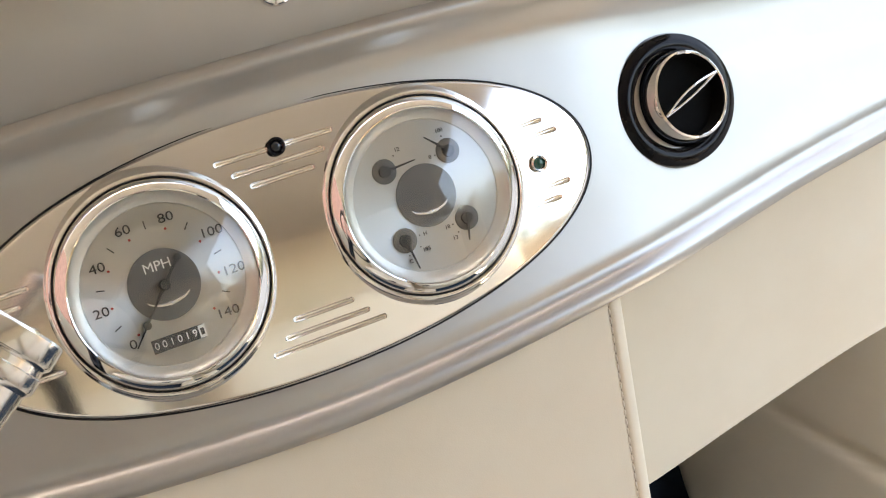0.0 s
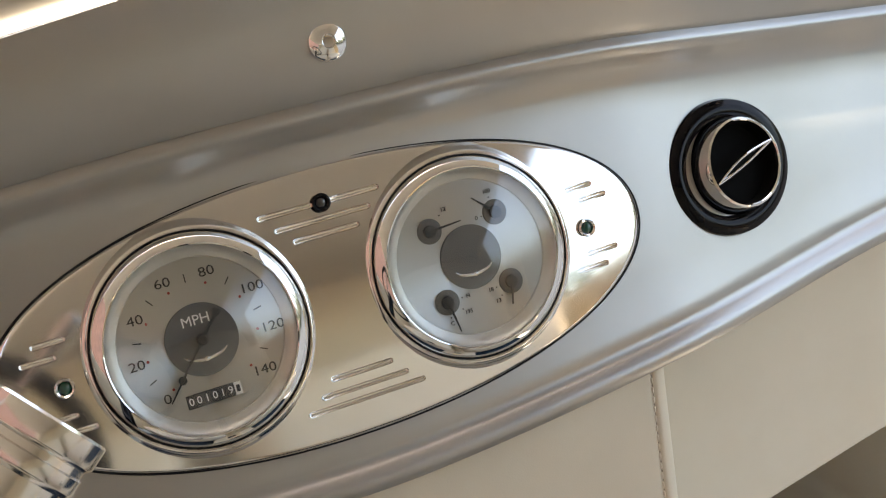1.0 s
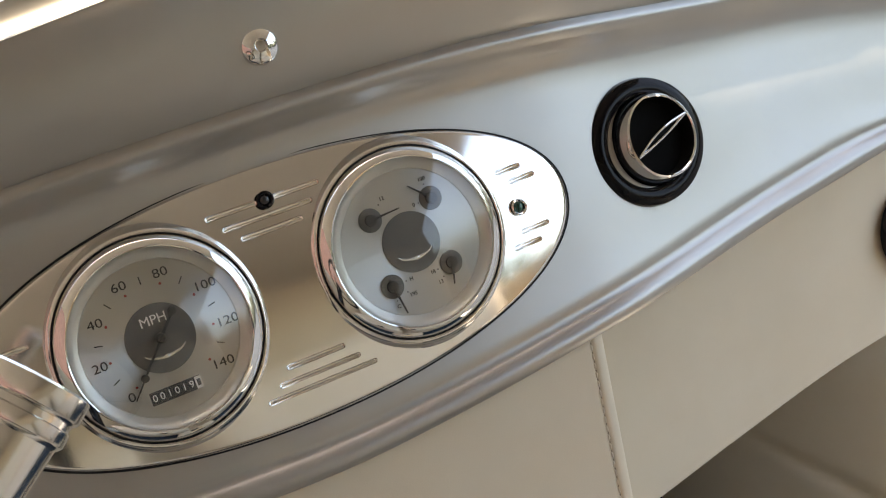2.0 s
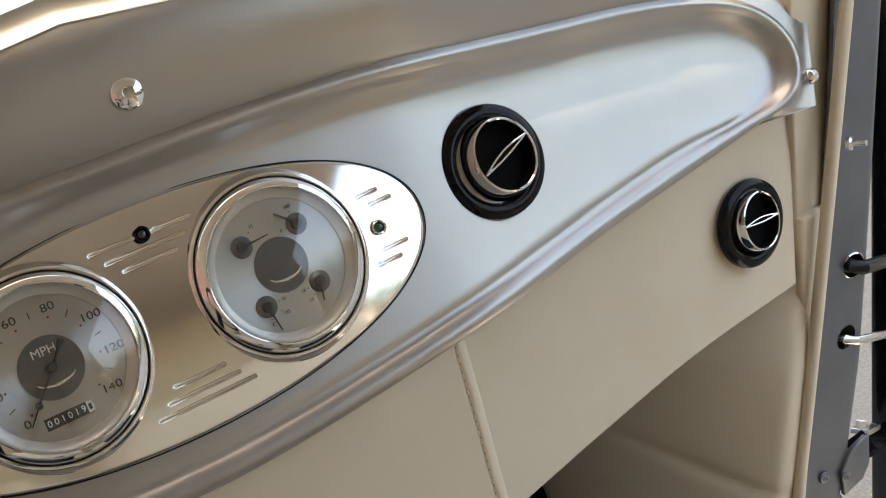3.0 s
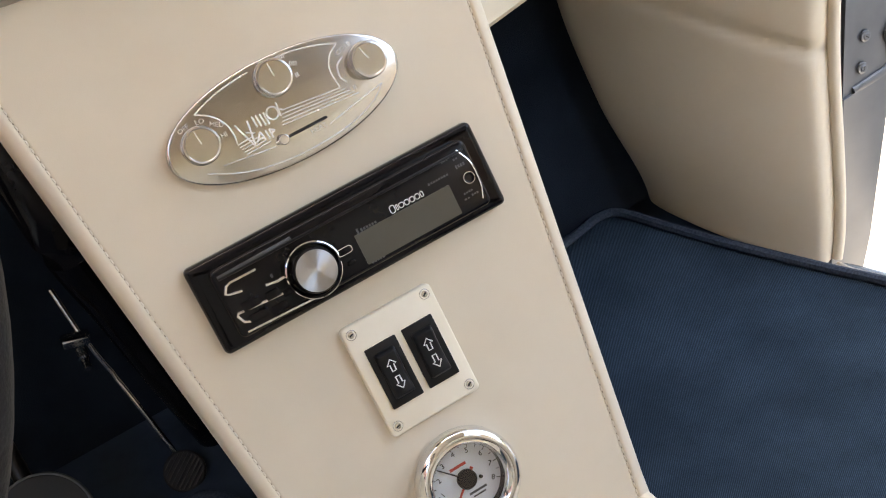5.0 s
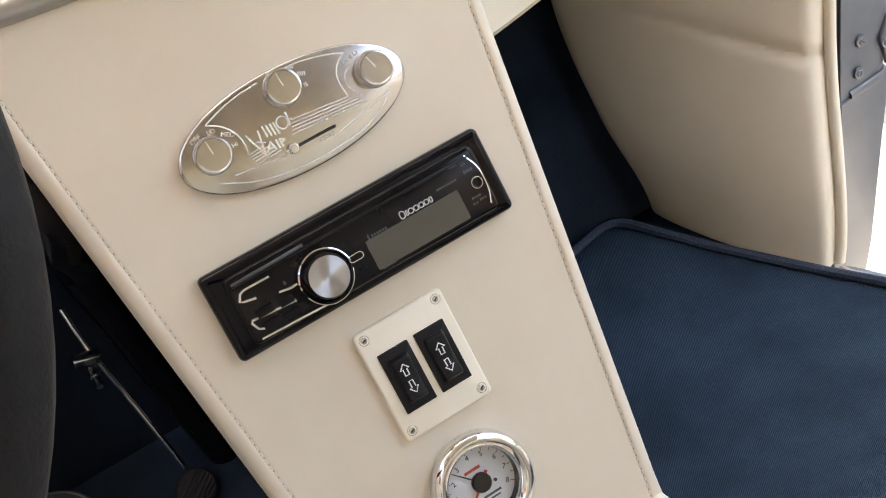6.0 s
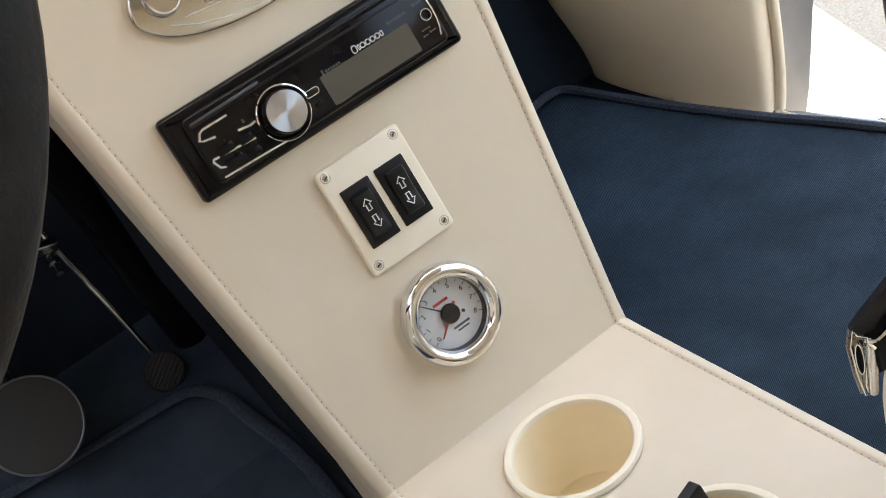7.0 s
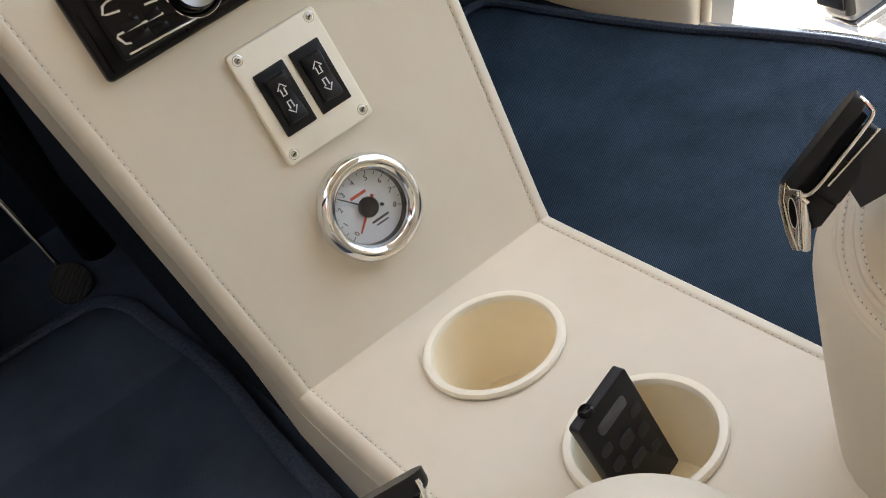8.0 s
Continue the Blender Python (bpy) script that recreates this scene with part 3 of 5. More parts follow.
part("face", bm, PAINT, dash, m=DASH).data.set_sharp_from_angle(angle=radians(110))


part("face_joint", grid(60, 2, lambda u, v: (-0.37 + 0.74 * u, 0.002 - 0.012 * step(0.2, 0.37, abs(-0.37 + 0.74 * u)) + 0.008 * (v - 0.5), face_depth(-0.37 + 0.74 * u) - 0.0015)), PAINT, dash, m=DASH)

def crown_top(x):
    return 0.147 - 0.10 * abs(x)


bm = bmesh.new()
rows = []
for i, p in enumerate(OUTLINE):
    if lip_share(p) > 0.97:
        rows.append(None)
        continue
    t = (OUTLINE[(i + 1) % n] - OUTLINE[i - 1]).normalized()
    out = Vector((-t.y, t.x, 0))
    if out.dot(p) < 0:
        out = -out
    a = p + out * 0.0042
    x = abs(a.x)
    s = 1 if a.x > 0 else -1
    if x < 0.36:
        b = Vector((a.x, crown_top(a.x), 0.034))
    elif a.y > 0.0:
        f = step(0.36, 0.464, x)
        b = Vector((s * (0.36 + 0.158 * f), crown_top(0.36 + 0.118 * f), 0.034 - 0.028 * f))
    else:
        g = min(1.0, -a.y / 0.046)
        b = Vector((s * (0.518 - 0.052 * g), crown_top(0.478) * (1 - g) - 0.051 * g, 0.006))
    row = []
    w = lip_share(p)
    start = 0.0121 - 0.0321 * w
    a = p + out * (0.0042 - 0.0052 * w)
    for k in range(15):
        f = k / 14
        q = a.lerp(b, f)
        h = face_depth(q.x) + start + (b.z - start) * (1 - (1 - f) ** 2.3)
        row.append(bm.verts.new((q.x, q.y, h)))
    rows.append(row)
for i in range(n):
    a, b = rows[i], rows[(i + 1) % n]
    if a and b:
        for j in range(14):
            bm.faces.new((a[j], a[j + 1], b[j + 1], b[j]))
part("crown", bm, PAINT, dash, m=DASH).data.set_sharp_from_angle(angle=radians(110))


def dash_top(u, v):
    x = -0.518 + 1.036 * u
    f = max(0.0, (abs(x) - 0.36) / 0.158)
    a = DASH @ Vector((x, crown_top(min(abs(x), 0.36 + 0.118 * f)) - 0.0005, face_depth(x) + 0.034 - 0.028 * f))
    s = v * 3
    roll = min(1.0, s)
    fwd = 0.010 * math.sin(roll * math.pi / 2) + max(0.0, s - 1) * 0.048
    up = 0.008 * (1 - math.cos(roll * math.pi / 2)) + 0.004 * roll + max(0.0, s - 1) * 0.004
    return (a.x, a.y + fwd - 0.0005, a.z + up)


part("top", grid(40, 18, dash_top), PAINT, dash)
part("inner_shelf", box(1.02, 0.17, 0.008, 0.002), BLACK, dash, "dark shelf behind the face", pose(0, 0.475, 0.592))
solo("windscreen_seal", tube([Vector(dash_top(k / 20, 1.0)) + Vector((0, 0.012, 0.008)) for k in range(21)], 0.020, 10), RUBBER, "black rubber seal along the windscreen base", "seal", kind="structure")
solo("cowl", grid(10, 4, lambda u, v: (-0.62 + 1.24 * u, 0.44 + 0.9 * v, 0.705 - 0.08 * v - 0.10 * abs(u - 0.5) * 2)), PAINT, "silver painted cowl ahead of the windscreen", "cowl", kind="structure")

# ---- lower dash panel ----
LOW = spline([(0.02, 0.280, 0.317), (0.16, 0.290, 0.332), (0.25, 0.300, 0.3425), (0.345, 0.309, 0.353), (0.461, 0.317, 0.357)], 40)
UPP = spline([(0.02, 0.305, 0.452), (0.17, 0.318, 0.470), (0.30, 0.328, 0.490), (0.40, 0.334, 0.505), (0.482, 0.338, 0.515)], 40)


def lower_point(u, v):
    k = u * 39
    i = min(38, int(k))
    a = LOW[i].lerp(LOW[i + 1], k - i)
    b = UPP[i].lerp(UPP[i + 1], k - i)
    p = a.lerp(b, v)
    roll = 0.008 * max(0.0, (0.05 - v) / 0.05) ** 2 + 0.006 * max(0.0, (u - 0.98) / 0.02) ** 2
    return p + Vector((0, roll, 0))


low = thing("lower_dash_panel", "cream leather panel under the dashboard", "panel")
part("pad", grid(78, 24, lower_point, thick=0.012), LEATHER, low)
part("edge_roll", tube([Vector(lower_point(k / 39, 0.0)) + Vector((0, 0.005, 0.0030)) for k in range(40)], 0.0032, 10), LEATHER, low, "rolled leather lower edge")

# ---- centre console and tunnel ----
def half_width(s):
    return 0.0930 + 0.114 * s


PATH_ROWS = []
for k in range(41):
    s = 0.462 * (1 - k / 40)
    w = half_width(s)
    m = CONSOLE @ Matrix.Translation((0, s, 0))
    PATH_ROWS.append((m.translation, Vector((1, 0, 0)), (m.to_3x3() @ Vector((0, 0, 1))).normalized(), -w, w))
corner_n = (PATH_ROWS[-1][2] + Vector((0, 0, 1))).normalized()
c0 = PATH_ROWS.pop()
PATH_ROWS.append((c0[0] + Vector((0, 0, 0)), c0[1], corner_n, c0[3], c0[4]))
for k in range(1, 41):
    y = 0.12 - 0.80 * k / 40
    f = (0.12 - y)
    PATH_ROWS.append((Vector((0.003, y, TUNNEL_Z)), Vector((1, 0, 0)), Vector((0, 0, 1)), -0.0930 + 0.03 * f, 0.0930 + 0.060 * f))


def section(left, right, deep):
    """Side, sewn seam, rolled edge band, stitch groove, face; and back down."""
    r = 0.0070
    half = [(-r, -deep), (-r, -0.045), (-r - 0.0008, -0.0195), (-r + 0.0022, -0.0168), (-r - 0.0012, -0.0145), (-r - 0.0006, -0.0105), (-r, -r)]
    half += [(-r * math.cos(radians(a)), -r + (r + 0.0010) * math.sin(radians(a))) for a in (18, 36, 54, 72, 90)]
    half += [(0.0012, 0.0009), (0.0022, 0.0002), (0.0028, -0.0005), (0.0034, 0.0), (0.0046, 0.0001), (0.007, 0.0)]
    pts = [(left + a, b) for a, b in half]
    pts += [(left + 0.007 + (right - left - 0.014) * k / 24, 0.0) for k in range(1, 24)]
    pts += [(right - a, b) for a, b in reversed(half)]
    return pts


console = thing("centre_console", "cream leather centre console and tunnel with stitched edges", "console")
bm = bmesh.new()
rows = []
for o, xa, na, lft, rgt in PATH_ROWS:
    rows.append([bm.verts.new(o + xa * px + na * pz) for px, pz in section(lft, rgt, 0.078 + 0.05 * max(0.0, o.z - TUNNEL_Z))])
for a, b in zip(rows, rows[1:]):
    for j in range(len(a) - 1):
        bm.faces.new((a[j], a[j + 1], b[j + 1], b[j]))
for a, b in zip(rows, rows[1:]):
    bm.faces.new((a[-1], a[0], b[0], b[-1]))
bm.faces.new(rows[0])
bm.faces.new(rows[-1])
CUPS = [(0.0055, 0.0555), (0.0125, -0.0640)]
hole_cut = bmesh.new()
for x, y in CUPS:
    lathe([(0, -0.0585), (0.0372, -0.0585), (0.0372, 0.03), (0, 0.03)], 48, hole_cut, (x, y, TUNNEL_Z))
part("cover", cut(bm, hole_cut, "cover"), LEATHER, console)
for side in (-1, 1):
    line, seam = [], []
    for o, xa, na, lft, rgt in PATH_ROWS:
        e = lft if side < 0 else rgt
        line.append(o + xa * (e - side * 0.0028) + na * 0.0001)
        seam.append(o + xa * (e + side * 0.0060) - na * 0.0170)
    stitches(line, console, (0, -0.7, 0.7), 0.0030, 0.0048, 0.0013)
    part("seam", tube(seam, 0.0007, 6), LEATHER, console)
core = bmesh.new()
rows = []
for o, xa, na, lft, rgt in PATH_ROWS:
    rows.append([core.verts.new(o + xa * (lft - 0.002) - na * (0.077 + 0.05 * max(0.0, o.z - TUNNEL_Z))), core.verts.new(o + xa * (rgt + 0.002) - na * (0.077 + 0.05 * max(0.0, o.z - TUNNEL_Z))), core.verts.new(o + xa * (rgt + 0.002) - na * (0.077 + 0.05 * max(0.0, o.z - TUNNEL_Z)) + Vector((0, 0.12, -0.10))), core.verts.new(o + xa * (lft - 0.002) - na * (0.077 + 0.05 * max(0.0, o.z - TUNNEL_Z)) + Vector((0, 0.12, -0.10)))])
for a, b in zip(rows, rows[1:]):
    for j in range(4):
        core.faces.new((a[j], a[(j + 1) % 4], b[(j + 1) % 4], b[j]))
core.faces.new(rows[0])
core.faces.new(rows[-1])
# console side carpet, its shade painted into the colour
part("carpeted_side", core, SHADED_PILE, console, "navy carpet below the leather, darkened for the footwell shade")


def cup_holder(x, y):
    c = thing("cup_holder", "round cream plastic cup holder set in the tunnel", "cup holder", pose(x, y, TUNNEL_Z + 0.0005), "cup holders in the tunnel")
    part("liner", lathe([(0.0365, 0.0), (0.0362, -0.010), (0.0340, -0.052), (0.031, -0.056), (0, -0.057)], 64), CREAM, c)
    part("rim", lathe([(0.0426, 0.0), (0.0428, 0.0018), (0.0418, 0.0034), (0.0398, 0.0038), (0.0378, 0.0032), (0.0366, 0.0010), (0.0365, -0.002)], 72), CREAMRIM, c)
    return c


for x, y in CUPS:
    cup_holder(x, y)

# ---- gauge cluster ----
cluster = thing("gauge_cluster", "polished oval gauge panel set in the dashboard", "gauge cluster", DASH)


SLOTS = [(-.0252, -.0026, .042), (.0069, .0284, .042), (-.0193, .0224, .0350), (-.0128, .0153, .0285), (-.013, .0139, -.0342), (-.0189, .0197, -.0410), (-.0263, .0265, -.0467)]
SLOTS += [(.117, .1288, .0165), (.1225, .135, .0102), (.1203, .1347, -.0152), (.114, .128, -.0218)]
SLOTS += [(-x1, -x0, v) for x0, x1, v in SLOTS[7:]]


def plate_drop(x, v):
    """The polished plate is gently crowned, more so towards its two ends."""
    return 0.0036 * (v / 0.0605) ** 2 + 0.0034 * (max(0.0, abs(x) - 0.085) / 0.0665) ** 2


grooves = bmesh.new()
for x0, x1, v in SLOTS:
    xs = [x0 - 0.0014, x0 - 0.0012, x0 - 0.0007, x0, x1, x1 + 0.0007, x1 + 0.0012, x1 + 0.0014]
    rs = [0.0003, 0.0008, 0.0012, 0.0014, 0.0014, 0.0012, 0.0008, 0.0003]
    tube([(x, v, 0.0046 - plate_drop(x, v)) for x in xs], rs, 12, bm=grooves)
for x in (-0.063, 0.0625):
    lathe([(0, -0.02), (0.0459, -0.02), (0.0459, 0.02), (0, 0.02)], 96, grooves, (x, 0, 0))
PLATE = bmesh.new()
rows = []
for inset, low in [(0, 0.0075), (0, 0.0022), (0.0003, 0.0013), (0.0008, 0.0006), (0.0015, 0.0001), (0.0022, 0.0)] + [(0.0022 + 0.0037 * k, 0.0) for k in range(1, 15)]:
    a, b = 0.1515 - inset * 1.6, 0.0605 - inset
    rows.append([PLATE.verts.new((x, v - 0.002, 0.0047 - low - plate_drop(x, v - 0.002))) for x, v in ellipse(a, b, 160, 2.08)])
for a, b in zip(rows, rows[1:]):
    for k in range(160):
        PLATE.faces.new((a[k], a[(k + 1) % 160], b[(k + 1) % 160], b[k]))
PLATE.faces.new(rows[-1])
PLATE.faces.new(rows[0])
plate = cut(PLATE, grooves, "plate")
smooth_to = []
for poly in plate.polygons:
    for li in poly.loop_indices:
        x, v, z = plate.vertices[plate.loops[li].vertex_index].co
        ax = max(0.0, abs(x) - 0.085)
        n = Vector((math.copysign(2 * 0.0034 * ax / 0.0665 ** 2, x), 2 * 0.0036 * v / 0.0605 ** 2, 1)).normalized()
        on_top = poly.normal.dot(n) > 0.985 and abs(z - 0.0047 + plate_drop(x, v)) < 4e-5
        smooth_to.append(n if on_top else plate.corner_normals[li].vector.copy())
plate.normals_split_custom_set(smooth_to)
part("plate", plate, POLISH, cluster)
# black line drawn as the shadow between plate and dash face
part("shadow_gap", tube([(x, v - 0.002, 0.0003) for x, v in ellipse(0.1518, 0.0608, 120, 2.08)], 0.00045, 6, True), BLACK, cluster, "thin black line for the shadow round the plate edge")
for x, v, mat, note in ((0.0022, 0.042, AMBER, "dark warning lamp"), (-0.1215, -0.003, GREEN, "dark green indicator lamp"), (0.1215, -0.003, GREEN, "dark green indicator lamp")):
    lamp = part("warning_lamp", lathe([(0.0040, 0.0044), (0.0042, 0.0058), (0.0036, 0.0064), (0.0029, 0.0058), (0.0028, 0.0046)], 28), GLOSS if mat is AMBER else CHROME, cluster, note, pose(x, v, 0))
    part("lens", lathe([(0.0028, 0.0046), (0.0022, 0.0056), (0.0010, 0.0061), (0, 0.0062)], 20), mat, lamp)


def gauge_shell(name, x, label):
    g = part(name, lathe([(0.0520, 0.0018), (0.0508, 0.0026), (0.0497, 0.0038), (0.0488, 0.0050), (0.0480, 0.0058), (0.0474, 0.0059), (0.0468, 0.0054), (0.0465, 0.0035)], 128), POLISH, cluster, label, pose(x, 0.0, 0))
    part("gap", lathe([(0.0467, 0.0047), (0.0452, 0.0047)], 64), BLACK, g)
    part("bezel", lathe([(0.0461, 0.0042), (0.0460, 0.0056), (0.0452, 0.0068), (0.0436, 0.0080), (0.0420, 0.0090), (0.0410, 0.0094), (0.0405, 0.0092), (0.0402, 0.0084)], 96), CHROME, g, "chrome bezel")
    part("inner_ring", lathe([(0.0403, 0.0086), (0.0396, 0.0075), (0.0372, 0.0060), (0.0355, 0.0054), (0.0351, 0.0046)], 96), RING, g, "satin metal inner ring")
    part("dial", lathe([(0.0352, 0.0046), (0.0160, 0.0046), (0.0, 0.0046)], 96), DIAL, g, "spun metal dial")
    glass = part("glass", lathe([(0.0402 * math.cos(radians(a)), 0.0084 + 0.0072 * (1 - math.cos(radians(a)) ** 2)) for a in range(0, 90, 6)] + [(0, 0.0156)], 72), GLASS, g, "clear domed glass")
    glass.visible_shadow = False
    return g


def around(r, angle):
    """A place on a dial: degrees clockwise from the top."""
    return r * math.sin(radians(angle)), r * math.cos(radians(angle))


def pointer(name, length, tail, w, mat, parent, m, label=""):
    out = [(-w, -tail), (w, -tail), (w * 0.9, 0), (w * 0.35, length), (-w * 0.35, length), (-w * 0.9, 0)]
    return part(name, slab(out, 0.0006, 0.0), mat, parent, label, m)


speedo = gauge_shell("speedometer", -0.063, "chrome-rimmed speedometer with a spun metal dial")
part("centre_disc", lathe([(0.0157, 0.0046), (0.0157, 0.0050), (0, 0.0050)], 64), GREYDIAL, speedo, "grey centre disc")
for k in range(15):
    a = -135 + k * 270 / 14
    if k % 2 == 0:
        x, y = around(0.0288, a)
        x += 0.0018 if k >= 10 else 0.0
        part("numeral", lettering(str(k * 10), 0.0062), INK, speedo, "black numeral", pose(x, y, 0.0049) @ Matrix.Diagonal((1.15, 0.94, 1, 1)))
        x, y = around(0.0240, a)
        part("dot", lathe([(0.0006, 0.0046), (0.0006, 0.0049), (0, 0.0049)], 12), DOT, speedo, "red dot", pose(x, y, 0))
    else:
        x, y = around(0.0268, a)
        part("tick", box(0.0005, 0.0036, 0.0003, 0), INK, speedo, m=pose(x, y, 0.0048, 0, 0, -a))
part("lettering", lettering("MPH", 0.0062), WHITE, speedo, "white lettering", pose(-0.0005, 0.0085, 0.0052))
odo = part("odometer", box(0.0235, 0.0060, 0.0008, 0.0003, 2), INK, speedo, "black odometer window", pose(-0.0015, -0.0245, 0.0049))
for k, ch in enumerate("001019"):
    part("digit", lettering(ch, 0.0046), WHITE, odo, m=pose(-0.0098 + k * 0.0034, 0, 0.0006))
part("tenths_wheel", box(0.0030, 0.0056, 0.0004, 0), WHITE, odo, "white tenths wheel", pose(0.0105, 0, 0.0004))
part("tenths_mark", box(0.0016, 0.0030, 0.0003, 0), INK, odo, m=pose(0.0105, 0, 0.0006))
pointer("needle", 0.0295, 0.0135, 0.0007, INK, speedo, pose(0, 0, 0.0068, 0, 0, 139), "black needle")
part("hub", lathe([(0.0024, 0.0050), (0.0024, 0.0074), (0.0018, 0.0080), (0, 0.0080)], 28), INK, speedo)
for r0 in (-0.0128, 0.0190):
    x, y = around(r0, -139)
    part("counterweight", lathe([(0.0018, 0.0062), (0.0018, 0.0074), (0, 0.0074)], 18), INK, speedo, m=pose(x, y, 0))


def wing_badge(parent, x, y, w, z):
    """A small winged mark in plain shapes: two swept blades and a round boss."""
    mark = part("wing_mark", lathe([(0.0011, 0), (0.0011, 0.0004), (0.0007, 0.0006), (0, 0.0006)], 20), SATIN, parent, "small pale winged mark", pose(x, y, z))
    for s in (-1, 1):
        bm = tube(spline([(s * 0.0008, -0.0002, 0.0001), (s * w * 0.20, 0.0003, 0.0001), (s * w * 0.38, 0.0012, 0.0001), (s * w * 0.5, 0.0030, 0.0001)], 14), [0.0005, 0.0007, 0.0007, 0.0007, 0.0006, 0.0006, 0.0005, 0.0005, 0.0005, 0.0004, 0.0004, 0.0003, 0.0003, 0.0002], 8, flat=0.4)
        part("wing", bm, SATIN, mark)
    return mark


wing_badge(speedo, 0.0, -0.0085, 0.019, 0.0054)
quad = gauge_shell("quad_gauge", 0.0625, "chrome-rimmed four-in-one gauge with a spun metal dial")
part("centre_disc", lathe([(0.0147, 0.0046), (0.0147, 0.0050), (0, 0.0050)], 64), GREYDIAL, quad, "grey centre disc")
wing_badge(quad, 0.0, -0.0080, 0.018, 0.0054)
SUBS = [(-0.0160, 0.0163, 86, 0.0152, (("12", 0.0088, 0.0079),)), (0.0164, 0.0166, -47, 0.0135, (("0", -0.0092, -0.0005), ("100", -0.0014, 0.0100))), (0.0158, -0.0160, 193, 0.0105, (("18", -0.0104, -0.0013), ("13", -0.0081, -0.0072))), (-0.0163, -0.0168, 170, 0.0145, (("H", 0.0103, 0.0002), ("195", 0.0089, -0.0069), ("C", 0.0, -0.0100)))]
for x, y, a, reach, marks in SUBS:
    sub = part("small_dial", lathe([(0.0058, 0.0046), (0.0058, 0.0052), (0.0054, 0.0055), (0, 0.0055)], 36), GREYDIAL, quad, "small grey dial", pose(x, y, 0))
    pointer("needle", reach, 0.0026, 0.0007, INK, sub, pose(0, 0, 0.0062, 0, 0, -a), "black needle")
    part("hub", lathe([(0.0030, 0.0055), (0.0028, 0.0064), (0, 0.0067)], 24), INK, sub)
    for text, tx, ty in marks:
        part("numeral", lettering(text, 0.0027), INK, sub, m=pose(tx, ty, 0.0049))
        part("dot", lathe([(0.00035, 0.0046), (0.00035, 0.0049), (0, 0.0049)], 8), INK, sub, m=pose(tx * 0.72, ty * 0.72, 0))


# ---- vents ----
def vent(m, aim, bar, label):
    v = thing("air_vent", label, "air vent", m, "round air vents")
    part("flange", lathe([(0.0336, 0.0), (0.0342, 0.0022), (0.0334, 0.0052), (0.0306, 0.0070), (0.0285, 0.0074), (0.0262, 0.0070), (0.0252, 0.0062), (0.0249, 0.0)], 72), GLOSS, v, "black plastic flange")
    part("socket", lathe([(0.0251, 0.0056), (0.0242, 0.0050), (0.0236, -0.006)], 64), PITCH, v)
    ball = part("barrel", lathe([(0.0215, -0.016), (0.0236, -0.008), (0.0244, -0.002), (0.0243, 0.003), (0.0236, 0.0090), (0.0222, 0.0132), (0.0212, 0.0138), (0.0206, 0.0132), (0.0206, 0.0110)], 72), CHROME, v, "chrome swivel barrel", aim)
    part("throat", lathe([(0.0207, 0.0128), (0.0200, 0.0040), (0.0, 0.0030)], 64), PITCH, ball, "dark throat")
    bm = bmesh.new()
    for k in range(2):
        pts = [(-0.0203 + 0.0406 * i / 14, (0.0026 if k else -0.0010) * math.sin(math.pi * i / 14), 0.0130) for i in range(15)]
        tube(pts, 0.00075, 8, bm=bm)
    part("vane", bm, CHROME, ball, "chrome vane", pose(0, 0, 0, 0, 0, bar))
    part("shutter", slab([(p[0], p[1]) for p in ellipse(0.0192, 0.0011, 24)], 0.0006), PITCH, ball, "black shutter", pose(0, 0.0008, 0.0118, 0, 0, bar))
    return v


VENT_A = DASH @ pose(0.2065, 0.0040, face_depth(0.2075) - 0.0005)
vent(VENT_A, pose(0.0022, 0.0004, 0.0005, -4, 8, 0), 19, "black and chrome round air vent in the dashboard face")
VENT_B = frame_at((0.4145, 0.3245, 0.4295), 10) @ pose(0, 0, 0.0035, 0, 4, 0) @ Matrix.Scale(0.93, 4)
vent(VENT_B, pose(0.0012, 0.0008, -0.0012, -6, 7, 0), -8, "black and chrome round air vent in the cream lower panel")

# ---- screws on the dash ----
for x, v, h, r, lean in ((0.0180, 0.1068, 0.0272, 0.0085, 4), (0.4655, -0.0300, -0.0125, 0.0052, -14)):
    s = solo("trim_screw", lathe([(r, -0.005), (r, 0.0), (r * 0.97, 0.0006), (r * 0.86, 0.0014), (r * 0.62, 0.0024), (r * 0.36, 0.0031), (r * 0.33, 0.0027), (r * 0.28, 0.0016), (0, 0.0014)], 40), CHROME, "chrome domed trim screw on the dashboard", "screw", DASH @ pose(x, v, h, lean, 0, 0), group="dash screws")

# ---- climate control panel ----
climate = thing("climate_panel", "oval brushed metal climate control panel on the console", "control panel", CONSOLE @ pose(0.0005, 0.3170, 0.0))
slot_cut = bmesh.new()
tube([(-0.0100, -0.0147, 0.0056), (0.0186, -0.0145, 0.0056)], 0.0011, 10, bm=slot_cut)
part("plate", cut(slab(ellipse(0.0722, 0.0308, 128, 2.05), 0.0050, 0.0020, 4), slot_cut, "plate"), BRUSHED, climate, "brushed metal plate")
part("slot", box(0.0300, 0.0012, 0.0004, 0), INK, climate, "black slider slot", pose(0.0042, -0.0146, 0.0049))
slider = part("slider", lathe([(0.0020, 0.0050), (0.0020, 0.0068), (0.0031, 0.0070), (0.0031, 0.0094), (0.0026, 0.0101), (0, 0.0103)], 20), SATIN, climate, "small metal slider", pose(-0.0092, -0.0147, 0))
part("stem", tube([(-0.0045, -0.0005, 0.0060), (0.0, 0.0, 0.0064)], 0.0011, 10), SATIN, slider)
Z = 0.0050


def bead(points, r=0.00045):
    return part("raised_line", tube([(x, y, Z) for x, y in points], r, 6), BRIGHT, climate)


